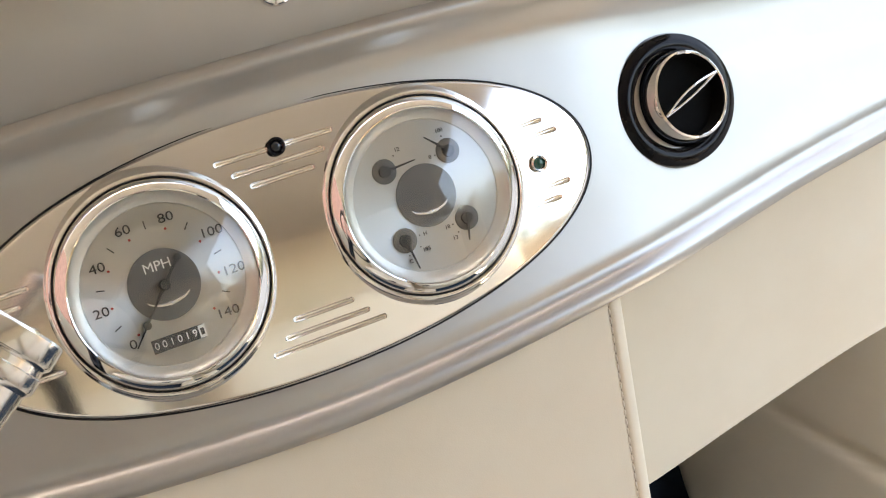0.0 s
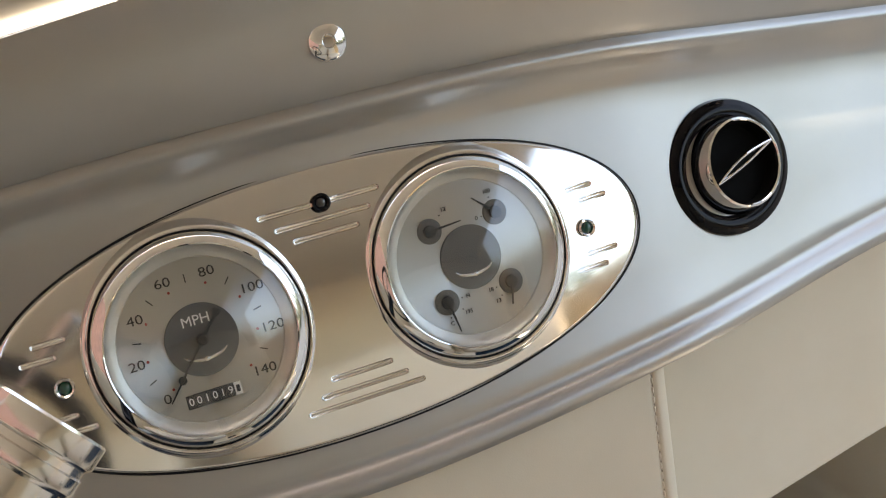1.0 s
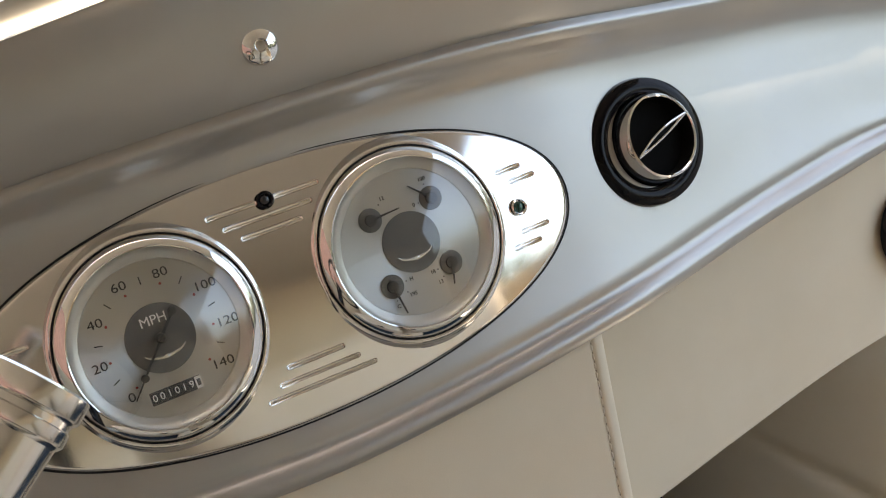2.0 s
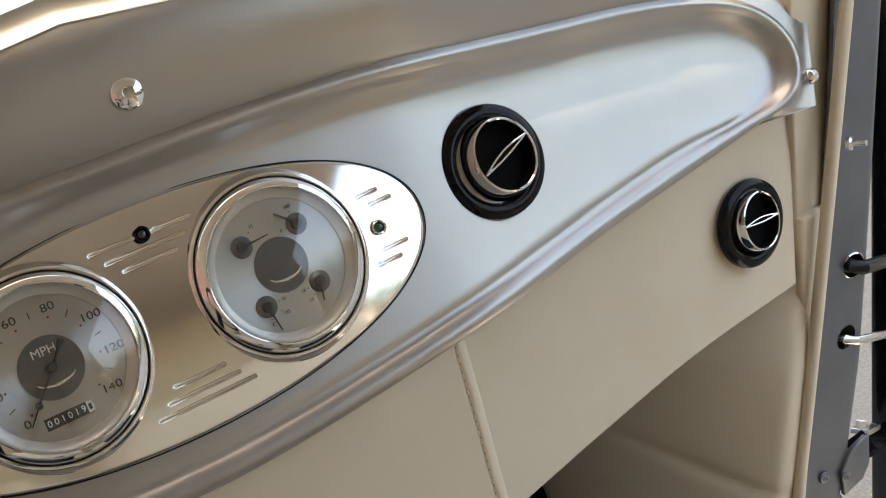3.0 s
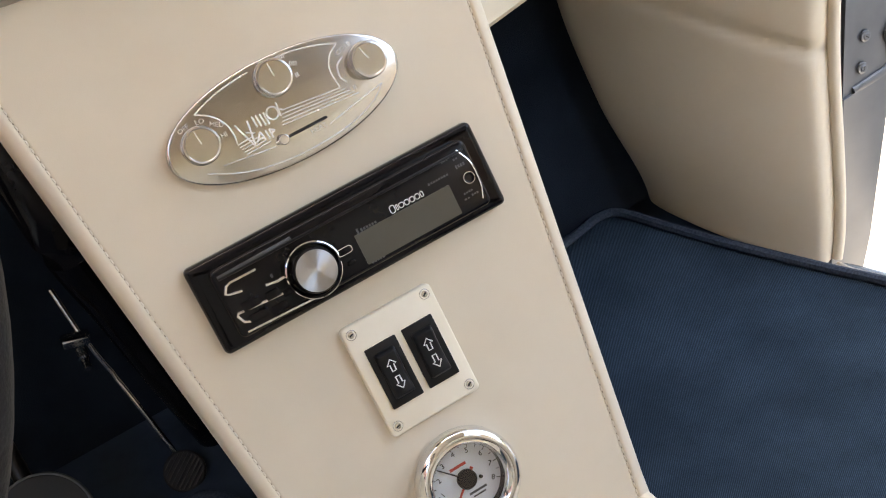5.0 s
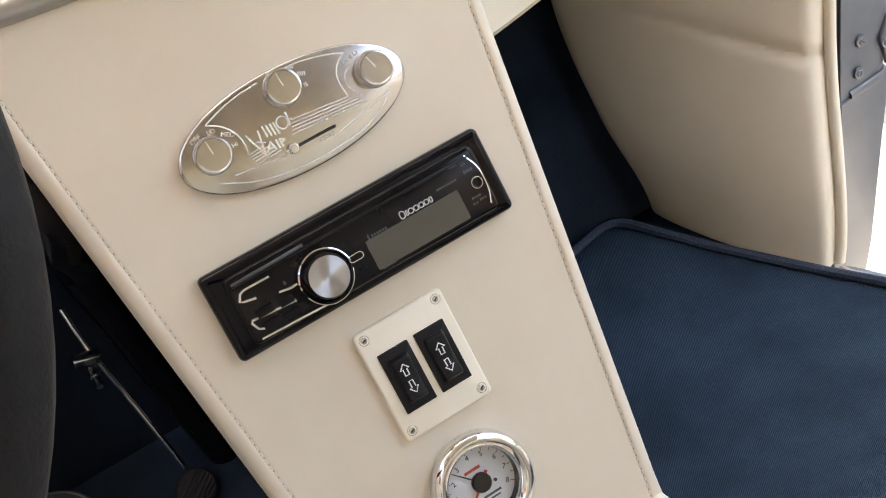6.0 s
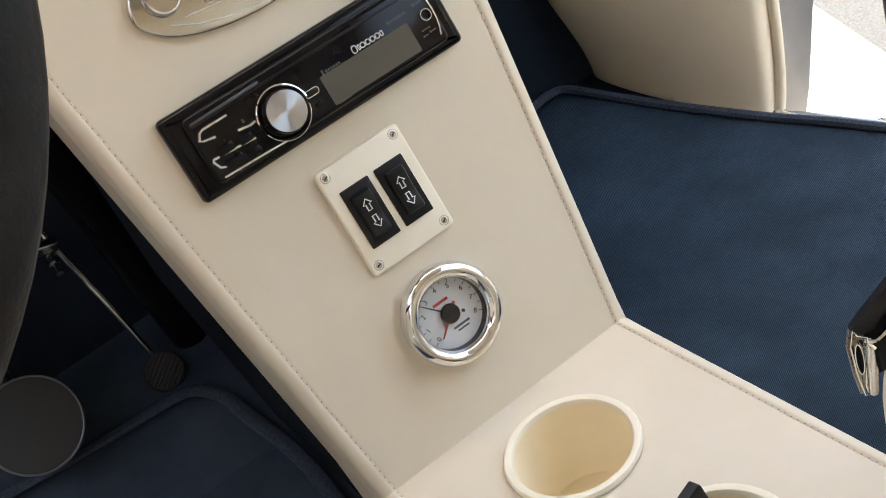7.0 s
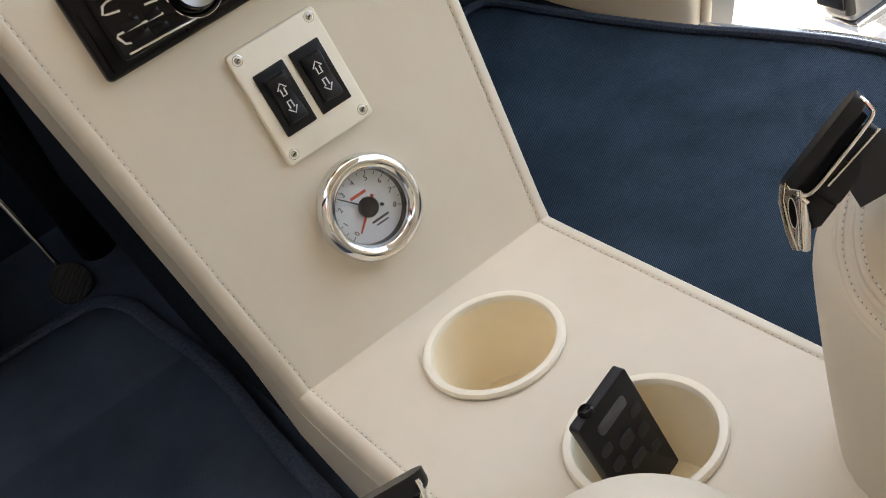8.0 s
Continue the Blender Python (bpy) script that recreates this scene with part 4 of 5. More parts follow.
def curve(points, n=22):
    return [(p.x, p.y) for p in spline([(x, y, 0) for x, y in points], n)]


for k in range(5):
    bead([(-0.0025 - 0.0008 * k, 0.0001 - 0.0019 * k), (0.0335 + 0.0022 * k, -0.0034 - 0.0018 * k)], 0.00036)
    bead([(-0.0335 + 0.0006 * k, -0.0062 - 0.0017 * k), (-0.0235 + 0.0020 * k, -0.0056 - 0.0017 * k)], 0.00036)
# the upper field, broken by the middle knob, and its two hooked ends
bead(curve([(-0.0469, 0.0191), (-0.0400, 0.0218), (-0.0303, 0.0245), (-0.0200, 0.0262), (-0.0100, 0.0270)]))
bead(curve([(0.0045, 0.0278), (0.0150, 0.0272), (0.0245, 0.0255), (0.0340, 0.0230), (0.0427, 0.0197)]))
bead(curve([(0.0427, 0.0197), (0.0361, 0.0152), (0.0326, 0.0077), (0.0334, -0.0028)]))
bead(curve([(-0.0469, 0.0191), (-0.0393, 0.0145), (-0.0341, 0.0076), (-0.0325, 0.0001), (-0.0332, -0.0055)]))
bead(curve([(0.0425, 0.0115), (0.0378, 0.0084), (0.0363, 0.0023), (0.0385, -0.0020)]), 0.00060)
# the lower crescent
bead(curve([(-0.0555, -0.0128), (-0.0336, -0.0222), (-0.0037, -0.0266), (0.0288, -0.0246), (0.0475, -0.0185), (0.0568, -0.0116)], 40))
bead([(-0.0455, -0.0128), (-0.0140, -0.0165)], 0.00036)
bead([(0.0190, -0.0190), (0.0380, -0.0150), (0.0568, -0.0116)], 0.00036)
KNOBS = [(-0.0517, 0.0028, 4), (0.0011, 0.0184, 4), (0.0541, 0.0038, 18)]
for x, y, turn in KNOBS:
    kn = part("knob", lathe([(0.0108, 0.0050), (0.0111, 0.0062), (0.0110, 0.0068), (0.0106, 0.0072), (0.0105, 0.0122), (0.0099, 0.0131), (0.0092, 0.0132), (0.0090, 0.0130), (0, 0.0130)], 48), BRUSHED, climate, "turned metal knob", pose(x, y, 0, 0, 0, turn))
    part("mark", box(0.0006, 0.0078, 0.0004, 0), BRIGHT, kn, "engraved line", pose(0, 0.0048, 0.0131))
for text, x, y, turn in (("OFF", -0.0560, 0.0148, 10), ("LO", -0.0462, 0.0146, -8), ("MED", -0.0385, 0.0092, -28), ("HI", -0.0375, 0.0022, 0), ("COLD", 0.0452, 0.0156, 12), ("HEAT", 0.0119, -0.0181, 0)):
    part("lettering", lettering(text, 0.0040, 0.0010), BRIGHT, climate, "raised bright lettering", pose(x, y, 0.0053, 0, 0, turn))
for x, y, w, turn in ((-0.0022, 0.0290, 0.0036, 0), (0.0108, 0.0268, 0.0052, -8), (0.0157, 0.0203, 0.0058, -24), (0.0148, 0.0140, 0.0030, 0), (0.0417, -0.0067, 0.0034, 0)):
    for k in range(int(w / 0.0012)):
        part("legend_bar", box(0.0006, 0.0026, 0.0007, 0), BRIGHT, climate, m=pose(x, y, 0.0053, 0, 0, turn) @ pose(-w / 2 + 0.0006 + 0.0012 * k, 0, 0))
# the maker's mark as plain strokes and a ring
for x0, y0, x1, y1 in ((-0.0300, 0.0042, -0.0245, -0.0112), (-0.0245, -0.0112, -0.0225, 0.0035), (-0.0262, -0.0020, -0.0215, -0.0046), (-0.0193, 0.0046, -0.0190, -0.0022), (-0.0170, 0.0042, -0.0166, -0.0028), (-0.0146, 0.0038, -0.0142, -0.0034), (-0.0124, 0.0036, -0.0120, -0.0038), (-0.0036, 0.0055, -0.0042, -0.0025), (-0.0042, 0.0012, -0.0018, 0.0008), (-0.0230, -0.0102, -0.0190, -0.0052), (-0.0190, -0.0052, -0.0178, -0.0108), (-0.0212, -0.0086, -0.0182, -0.0090), (-0.0158, -0.0056, -0.0156, -0.0110), (-0.0136, -0.0060, -0.0134, -0.0112), (-0.0136, -0.0062, -0.0110, -0.0078), (-0.0110, -0.0078, -0.0134, -0.0088)):
    part("emblem_stroke", tube([(x0, y0, Z), (x1, y1, Z)], 0.00055, 6), BRIGHT, climate)
part("emblem_ring", tube([(-0.0078 + 0.0033 * math.cos(radians(a)), 0.0010 + 0.0036 * math.sin(radians(a)), Z) for a in range(0, 360, 15)], 0.00055, 6, True), BRIGHT, climate)

# ---- radio ----
radio = thing("car_radio", "black single-height car radio with a silver knob in the console", "car radio", CONSOLE @ pose(0.0007, 0.2362, 0.0))
part("trim_frame", slab(rounded(0.1865, 0.0540, 0.0035), 0.0085, 0.0050, 6), GLOSS, radio, "black plastic trim frame")
part("face", slab(rounded(0.1650, 0.0420, 0.0040), 0.0165, 0.0030, 4), GLOSS, radio, "gloss black face")
part("lid_edge", box(0.1580, 0.0016, 0.0020, 0.0006, 2), BLACK, radio, m=pose(0.0, 0.0150, 0.0165))
part("display", slab(rounded(0.0630, 0.0185, 0.0008), 0.0006), SCREEN, radio, "blank grey display", pose(0.0310, -0.0086, 0.0162))
part("knob_ring", lathe([(0.0162, 0.0160), (0.0162, 0.0178), (0.0153, 0.0184), (0.0145, 0.0176), (0.0136, 0.0160)], 64), GLOSS, radio, "gloss black ring round the knob", pose(-0.0300, -0.0045, 0))
arcp = lambda r, a0, a1, z: [(r * math.cos(radians(a0 + (a1 - a0) * k / 24)), r * math.sin(radians(a0 + (a1 - a0) * k / 24)), z) for k in range(25)]
part("chrome_arc", tube(arcp(0.0160, 5, 180, 0.0182), 0.0009, 8), CHROME, radio, "chrome arc", pose(-0.0295, -0.0055, 0))
part("chrome_arc", tube(arcp(0.0158, 200, 350, 0.0178), 0.0005, 8), CHROME, radio, "thin chrome arc", pose(-0.0295, -0.0055, 0))
knob = part("knob", lathe([(0.0128, 0.0160), (0.0128, 0.0270), (0.0122, 0.0282), (0.0119, 0.0284)], 64), GLOSS, radio, "rotary knob with a dark side", pose(-0.0300, -0.0045, 0))
part("cap", lathe([(0.0120, 0.0280), (0.0117, 0.0285), (0.0, 0.0286)], 64), SPUN, knob, "spun metal cap")
LINES = [[(-0.0700, 0.0036), (-0.0770, 0.0050), (-0.0790, 0.0060), (-0.0768, 0.0098), (-0.0740, 0.0108), (-0.0582, 0.0107)], [(-0.0450, -0.0091), (-0.0620, -0.0078), (-0.0780, -0.0066), (-0.0788, -0.0078), (-0.0768, -0.0125), (-0.0735, -0.0138), (-0.0640, -0.0142)], [(-0.0573, 0.0000), (-0.0500, -0.0012), (-0.0460, -0.0008)]]
for pts in LINES:
    part("chrome_line", tube([(x, y, 0.0167) for x, y in pts], 0.0009, 8, flat=0.7), SATIN, radio, "thin chrome line")
part("pale_strip", box(0.0420, 0.0014, 0.0010, 0.0004, 2), SATIN, radio, "pale strip", pose(-0.0570, -0.0190, 0.0166, 0, 0, -2))
part("dull_strip", box(0.0460, 0.0018, 0.0010, 0.0004, 2), LEGEND, radio, "dull grey strip", pose(-0.0560, 0.0165, 0.0166, 0, 0, 1))
part("chrome_line", tube(spline([(0.0752, 0.0165, 0.0168), (0.0800, 0.0060, 0.0168), (0.0802, -0.0070, 0.0168), (0.0775, -0.0160, 0.0168)], 20), 0.0006, 8), CHROME, radio, "thin chrome line")
for x, y, w, h in ((-0.0690, -0.0050, 0.011, 0.0055), (-0.0560, -0.0062, 0.009, 0.0050), (-0.0680, -0.0130, 0.012, 0.0050), (-0.0560, -0.0145, 0.010, 0.0045), (-0.0480, -0.0090, 0.006, 0.0040), (-0.0085, -0.0040, 0.0050, 0.0028), (-0.0085, -0.0120, 0.0050, 0.0028)):
    part("button", box(w, h, 0.0020, 0.0007, 2), GLOSS, radio, m=pose(x, y, 0.0166))
part("finger", slab(rounded(0.0090, 0.0040, 0.0019), 0.0020, 0.0006, 2), GLOSS, radio, m=pose(-0.0095, -0.0040, 0.0165))
part("finger_rim", tube([(p[0] - 0.0095, p[1] - 0.0040, 0.0186) for p in rounded(0.0090, 0.0040, 0.0019)], 0.0003, 6, True), CHROME, radio)
jack = part("aux_socket", lathe([(0.0036, 0.0164), (0.0036, 0.0174), (0.0028, 0.0176), (0.0021, 0.0172), (0.0020, 0.0158), (0, 0.0158)], 24), GLOSS, radio, "small round audio socket", pose(0.0752, -0.0012, 0))
part("socket_rim", tube(arcp(0.0034, 0, 360, 0.0176)[:-1], 0.0003, 6, True), SATIN, jack)
for k, (w, h) in enumerate(((0.0030, 0.0044), (0.0010, 0.0030), (0.0030, 0.0030), (0.0028, 0.0030), (0.0028, 0.0030), (0.0028, 0.0030), (0.0016, 0.0030))):
    x = (0.0262, 0.0292, 0.0320, 0.0356, 0.0391, 0.0426, 0.0456)[k]
    part("maker_mark", tube([(x + px, 0.0034 + (h - 0.0030) * 0.2 + py, 0.0168) for px, py in rounded(w, h, min(w, h) * 0.42, 3)], 0.00026, 5, True), WHITE, radio, "white maker's mark in plain shapes")
for x, y, w, h in ((0.0095, 0.0018, 0.0110, 0.0018), (0.0025, 0.0018, 0.0018, 0.0036), (0.0580, 0.0062, 0.0140, 0.0014), (0.0735, 0.0075, 0.0065, 0.0022), (0.0712, -0.0085, 0.0065, 0.0012), (0.0745, -0.0112, 0.0050, 0.0013), (0.0690, -0.0118, 0.0040, 0.0010), (0.0660, 0.0140, 0.0050, 0.0014), (0.0725, 0.0120, 0.0035, 0.0012), (0.0060, -0.0180, 0.0090, 0.0010), (-0.0520, 0.0030, 0.0022, 0.0022)):
    letters = max(1, round(w / 0.0018))
    for k in range(letters):
        part("legend_bar", box(w / letters * 0.62, h * (1.0 if k == 0 else 0.8), 0.0003, 0), LEGEND, radio, m=pose(x + w * ((k + 0.5) / letters - 0.5), y, 0.0168))

# ---- window switch plate ----
switches = thing("switch_plate", "ivory plastic plate with two black window switches on the console", "switch plate", CONSOLE @ pose(-0.0005, 0.1535, 0.0))
part("plate", slab(rounded(0.0605, 0.0725, 0.0030), 0.0040, 0.0014, 3), IVORY, switches)
for x in (-0.0248, 0.0248):
    for y in (-0.0305, 0.0310):
        sc = part("screw", lathe([(0.0032, 0.0039), (0.0029, 0.0040), (0.0026, 0.0033), (0.0021, 0.0034), (0.0019, 0.0041), (0.0010, 0.0043), (0, 0.0043)], 24), BRUSHED, switches, "small recessed screw", pose(x, y, 0.0002))
        part("cross", box(0.0026, 0.0009, 0.0003, 0), INK, sc, m=pose(0, 0, 0.0044, 0, 0, 30 + 400 * x))


def arrow_outline(up):
    s = 1 if up else -1
    return [(-0.0014, -0.0042 * s), (0.0014, -0.0042 * s), (0.0014, 0.0004 * s), (0.0032, 0.0004 * s), (0, 0.0042 * s), (-0.0032, 0.0004 * s), (-0.0014, 0.0004 * s)]


def rocker_top(y):
    return along([(-0.0105, 0.0098), (-0.006, 0.0087), (0.0, 0.0081), (0.006, 0.0087), (0.0105, 0.0098)], y)


for x in (-0.0123, 0.0126):
    sw = part("switch", slab(rounded(0.0206, 0.0398, 0.0008), 0.0054, 0.0008, 2), BLACK, switches, "black switch frame", pose(x, -0.0008, 0))
    bm = bmesh.new()
    prof = [(-0.0148, 0.0052), (-0.0144, 0.0080), (-0.0130, 0.0096), (-0.0105, 0.0097), (-0.006, 0.0086), (0.0, 0.0080), (0.006, 0.0086), (0.0105, 0.0097), (0.0130, 0.0096), (0.0144, 0.0080), (0.0148, 0.0052)]
    rr = []
    for y, h in prof:
        rr.append([bm.verts.new(q) for q in ((-0.0066, y, 0.0050), (-0.0062, y, h - 0.0012), (-0.0054, y, h - 0.0003), (-0.0044, y, h), (0.0044, y, h), (0.0054, y, h - 0.0003), (0.0062, y, h - 0.0012), (0.0066, y, 0.0050))])
    for a, b in zip(rr, rr[1:]):
        for j in range(7):
            bm.faces.new((a[j], a[j + 1], b[j + 1], b[j]))
    bm.faces.new(rr[0])
    bm.faces.new(rr[-1])
    rocker = part("rocker", bm, BLACK, sw, "black rocker")
    for up in (True, False):
        pts = [(px * 0.9, py * 0.9 + (0.0056 if up else -0.0056), rocker_top(py * 0.9 + (0.0056 if up else -0.0056))) for px, py in arrow_outline(up)]
        part("arrow", tube(pts, 0.00045, 6, True), WHITE, sw, "white outlined arrow")

# ---- tachometer ----
tach = thing("tachometer", "chrome-rimmed round tachometer with a pale dial on the console", "gauge", CONSOLE @ pose(-0.003, 0.0722, 0.0))
part("bezel", lathe([(0.0318, 0.0), (0.0326, 0.0022)] + [(0.0276 + 0.0052 * math.cos(radians(a)), 0.0072 + 0.0064 * math.sin(radians(a))) for a in range(-30, 196, 15)] + [(0.0222, 0.0050)], 96), CHROME, tach, "thick chrome bezel")
part("well", lathe([(0.0224, 0.0080), (0.0220, 0.0018)], 64), GLOSS, tach, "dark inner wall")
part("dial", lathe([(0.0221, 0.0020), (0, 0.0020)], 64), PALE, tach, "pale grey dial")
for k in range(9):
    a = -125 + 30.4 * k
    x, y = around(0.0172, a)
    part("numeral", lettering(str(k), 0.0046), INK, tach, m=pose(x, y, 0.0023, 0, 0, -a * 0.25))
for k in range(17):
    a = -125 + 15.2 * k
    x, y = around(0.0206, a)
    part("tick", box(0.0004, 0.0017 if k % 2 else 0.0024, 0.0002, 0), INK, tach, m=pose(x, y, 0.0022, 0, 0, -a))
pointer("needle", 0.0165, 0.0080, 0.0010, RED, tach, pose(0, 0, 0.0036, 0, 0, 132), "red needle")
pointer("set_pointer", 0.0200, 0.0, 0.0007, INK, tach, pose(0, 0, 0.0030, 0, 0, 44), "black set pointer")
part("hub", lathe([(0.0062, 0.0024), (0.0062, 0.0050), (0.0056, 0.0058), (0, 0.0060)], 40), BLACK, tach, "black hub")
part("stop_pin", lathe([(0.0011, 0.0020), (0.0011, 0.0032), (0, 0.0034)], 14), INK, tach, m=pose(0.0085, -0.0035, 0))
part("maker_bar", box(0.0110, 0.0018, 0.0002, 0), RED, tach, "red maker's bar", pose(-0.0015, 0.0092, 0.0022))
part("legend_bar", box(0.0120, 0.0014, 0.0002, 0), LEGEND, tach, m=pose(0.0035, -0.0100, 0.0022))
part("legend_bar", box(0.0085, 0.0010, 0.0002, 0), LEGEND, tach, m=pose(0.0035, -0.0126, 0.0022))
tg = part("glass", lathe([(0.0224, 0.0076), (0.0, 0.0078)], 48), GLASS, tach, "clear flat glass")
tg.visible_shadow = False

from mathutils.bvhtree import BVHTree

# ---- remote control in the rear cup holder ----
def remote():
    across = Vector((-0.0415, -0.0087, -0.006)).normalized()
    down = Vector((0.0, -0.10, -1.0))
    down = (down - across * down.dot(across)).normalized()
    out = across.cross(down).normalized()
    top = Vector((0.0165, -0.0580, 0.1250))
    m = Matrix((( -across.x, -down.x, out.x, 0), (-across.y, -down.y, out.y, 0), (-across.z, -down.z, out.z, 0), (0, 0, 0, 1)))
    m.translation = top + across * 0.0205 + down * 0.040
    r = thing("remote_control", "slim black remote control standing in a cup holder", "remote control", m)
    part("case", slab(rounded(0.0410, 0.0800, 0.0022), 0.0065, 0.0008, 2), BLACK, r, m=pose(0, 0, -0.0065))
    part("emitter", lathe([(0.0042, 0), (0.0042, 0.0022), (0.0032, 0.0034), (0, 0.0038)], 28), GLOSS, r, "gloss infrared window", pose(-0.009, 0.0390, -0.0033, -90, 0, 0))
    for x, y, w, h in ((0.0, 0.030, 0.022, 0.007), (-0.014, 0.018, 0.008, 0.006), (0.014, 0.018, 0.008, 0.006), (0.0, 0.010, 0.010, 0.008), (-0.012, 0.004, 0.008, 0.007), (0.012, 0.004, 0.008, 0.007), (0.0, -0.006, 0.012, 0.006), (-0.013, -0.012, 0.008, 0.006), (0.013, -0.012, 0.008, 0.006)):
        part("button", slab(rounded(w, h, 0.0022), 0.0012, 0.0005, 2), LEGEND if y == 0.030 else RUBBER, r, m=pose(x * 0.92, y - 0.003, 0))
    return r


remote()


# ---- seats ----
def cushion(nx, ny, nz, r):
    """A padded block with crowned faces."""
    bm = bmesh.new()
    bmesh.ops.create_cube(bm, size=2.0)
    bmesh.ops.subdivide_edges(bm, edges=list(bm.edges), cuts=30, use_grid_fill=True)
    half = Vector((nx / 2, ny / 2, nz / 2))
    for v in bm.verts:
        q = Vector([half[k] * math.sin(math.pi / 2 * v.co[k]) for k in range(3)])
        core = Vector([max(-half[k] + r, min(half[k] - r, q[k])) for k in range(3)])
        away = q - core
        v.co = core + away.normalized() * r if away.length > 1e-6 else core
    for v in bm.verts:
        fx, fy = v.co.x / (nx / 2), v.co.y / (ny / 2)
        v.co.z += 0.018 * (1 - fx * fx) * (1 - fy * fy) * (1 if v.co.z > 0 else 0)
        fz = v.co.z / (nz / 2)
        v.co.x += math.copysign(0.010 * max(0.0, 1 - fz * fz), v.co.x) * (1 - fy * fy * 0.6)
    return bm


def seat(x0, x1, front, top, side, sewn, label):
    """side: -1 where the inner flank is on the left; the flank swells out towards the back."""
    w = x1 - x0
    s = thing("car_seat", label, "car seat", pose((x0 + x1) / 2, front - 0.30, 0.0), "front seats")
    tall = top - 0.025
    padding = cushion(w, 0.60, tall, 0.058)
    for v in padding.verts:
        if v.co.x * side > 0 and sewn:
            rise = max(0.0, 1 - ((v.co.z - 0.045) / 0.075) ** 2)
            v.co.x += side * 0.016 * rise * max(0.0, min(1.0, (0.27 - v.co.y) / 0.16))
    pad = part("cushion", padding, LEATHER, s, m=pose(0, 0, 0.025 + tall / 2))
    part("base", box(w - 0.08, 0.46, 0.03, 0.006), BLACK, s, "dark seat base", pose(0, -0.02, 0.0155))
    part("backrest", cushion(w, 0.14, 0.52, 0.055), LEATHER, s, m=pose(0, -0.33, 0.42, 14, 0, 0))
    skin = bmesh.new()
    skin.from_mesh(pad.data)
    bmesh.ops.translate(skin, vec=(0, 0, 0.025 + tall / 2), verts=skin.verts)
    tree = BVHTree.FromBMesh(skin)
    skin.free()
    if not sewn:
        return s
    # two sewn seams round the top panel, from the flank over the front corner, one fold inside the other
    rule = [(0.0, -0.25, 0.062), (0.0, 0.10, 0.058), (0.002, 0.225, 0.049), (0.010, 0.258, 0.034), (0.026, 0.272, 0.020), (0.060, 0.279, 0.016), (0.12, 0.280, 0.015), (w / 2, 0.280, 0.014)]
    rough = spline([(side * (w / 2 - inset), y, top - down) for inset, y, down in rule], 260)

    def on_skin(points, rounds):
        met = [tree.find_nearest(q)[:2] for q in points]
        line, facing = [p for p, _ in met], [n for _, n in met]
        for _ in range(rounds):
            line = line[:1] + [(a + b * 2 + c) / 4 for a, b, c in zip(line, line[1:], line[2:])] + line[-1:]
            facing = facing[:1] + [((a + b * 2 + c) / 4).normalized() for a, b, c in zip(facing, facing[1:], facing[2:])] + facing[-1:]
        return line, facing

    def offsets(line, facing, over, out):
        moved = []
        for k in range(1, len(line) - 1):
            across = (line[k + 1] - line[k - 1]).cross(facing[k]).normalized()
            across = across if across.z > 0 else -across
            moved.append(line[k] + across * over + facing[k] * out)
        return moved

    outer = on_skin(rough, 120)
    inner = on_skin(offsets(*outer, 0.0105, 0.0), 60)
    for line, facing in (outer, inner):
        # two folds of leather meet in a crease, with thread beside it
        bm = tube(offsets(line, facing, 0.0017, -0.0006), 0.0019, 10)
        part("seam", tube(offsets(line, facing, -0.0017, -0.0006), 0.0019, 10, bm=bm), LEATHER, s)
        stitches(offsets(line, facing, 0.0044, 0.0004), s, (side * 0.6, 0.3, 0.74), 0.0023, 0.0029, 0.0012)
    return s


seat(0.056, 0.58, -0.122, 0.245, -1, True, "cream leather passenger seat with stitched seams")
seat(-0.55, -0.026, -0.128, 0.205, 1, False, "plain smooth cream leather driver's seat")


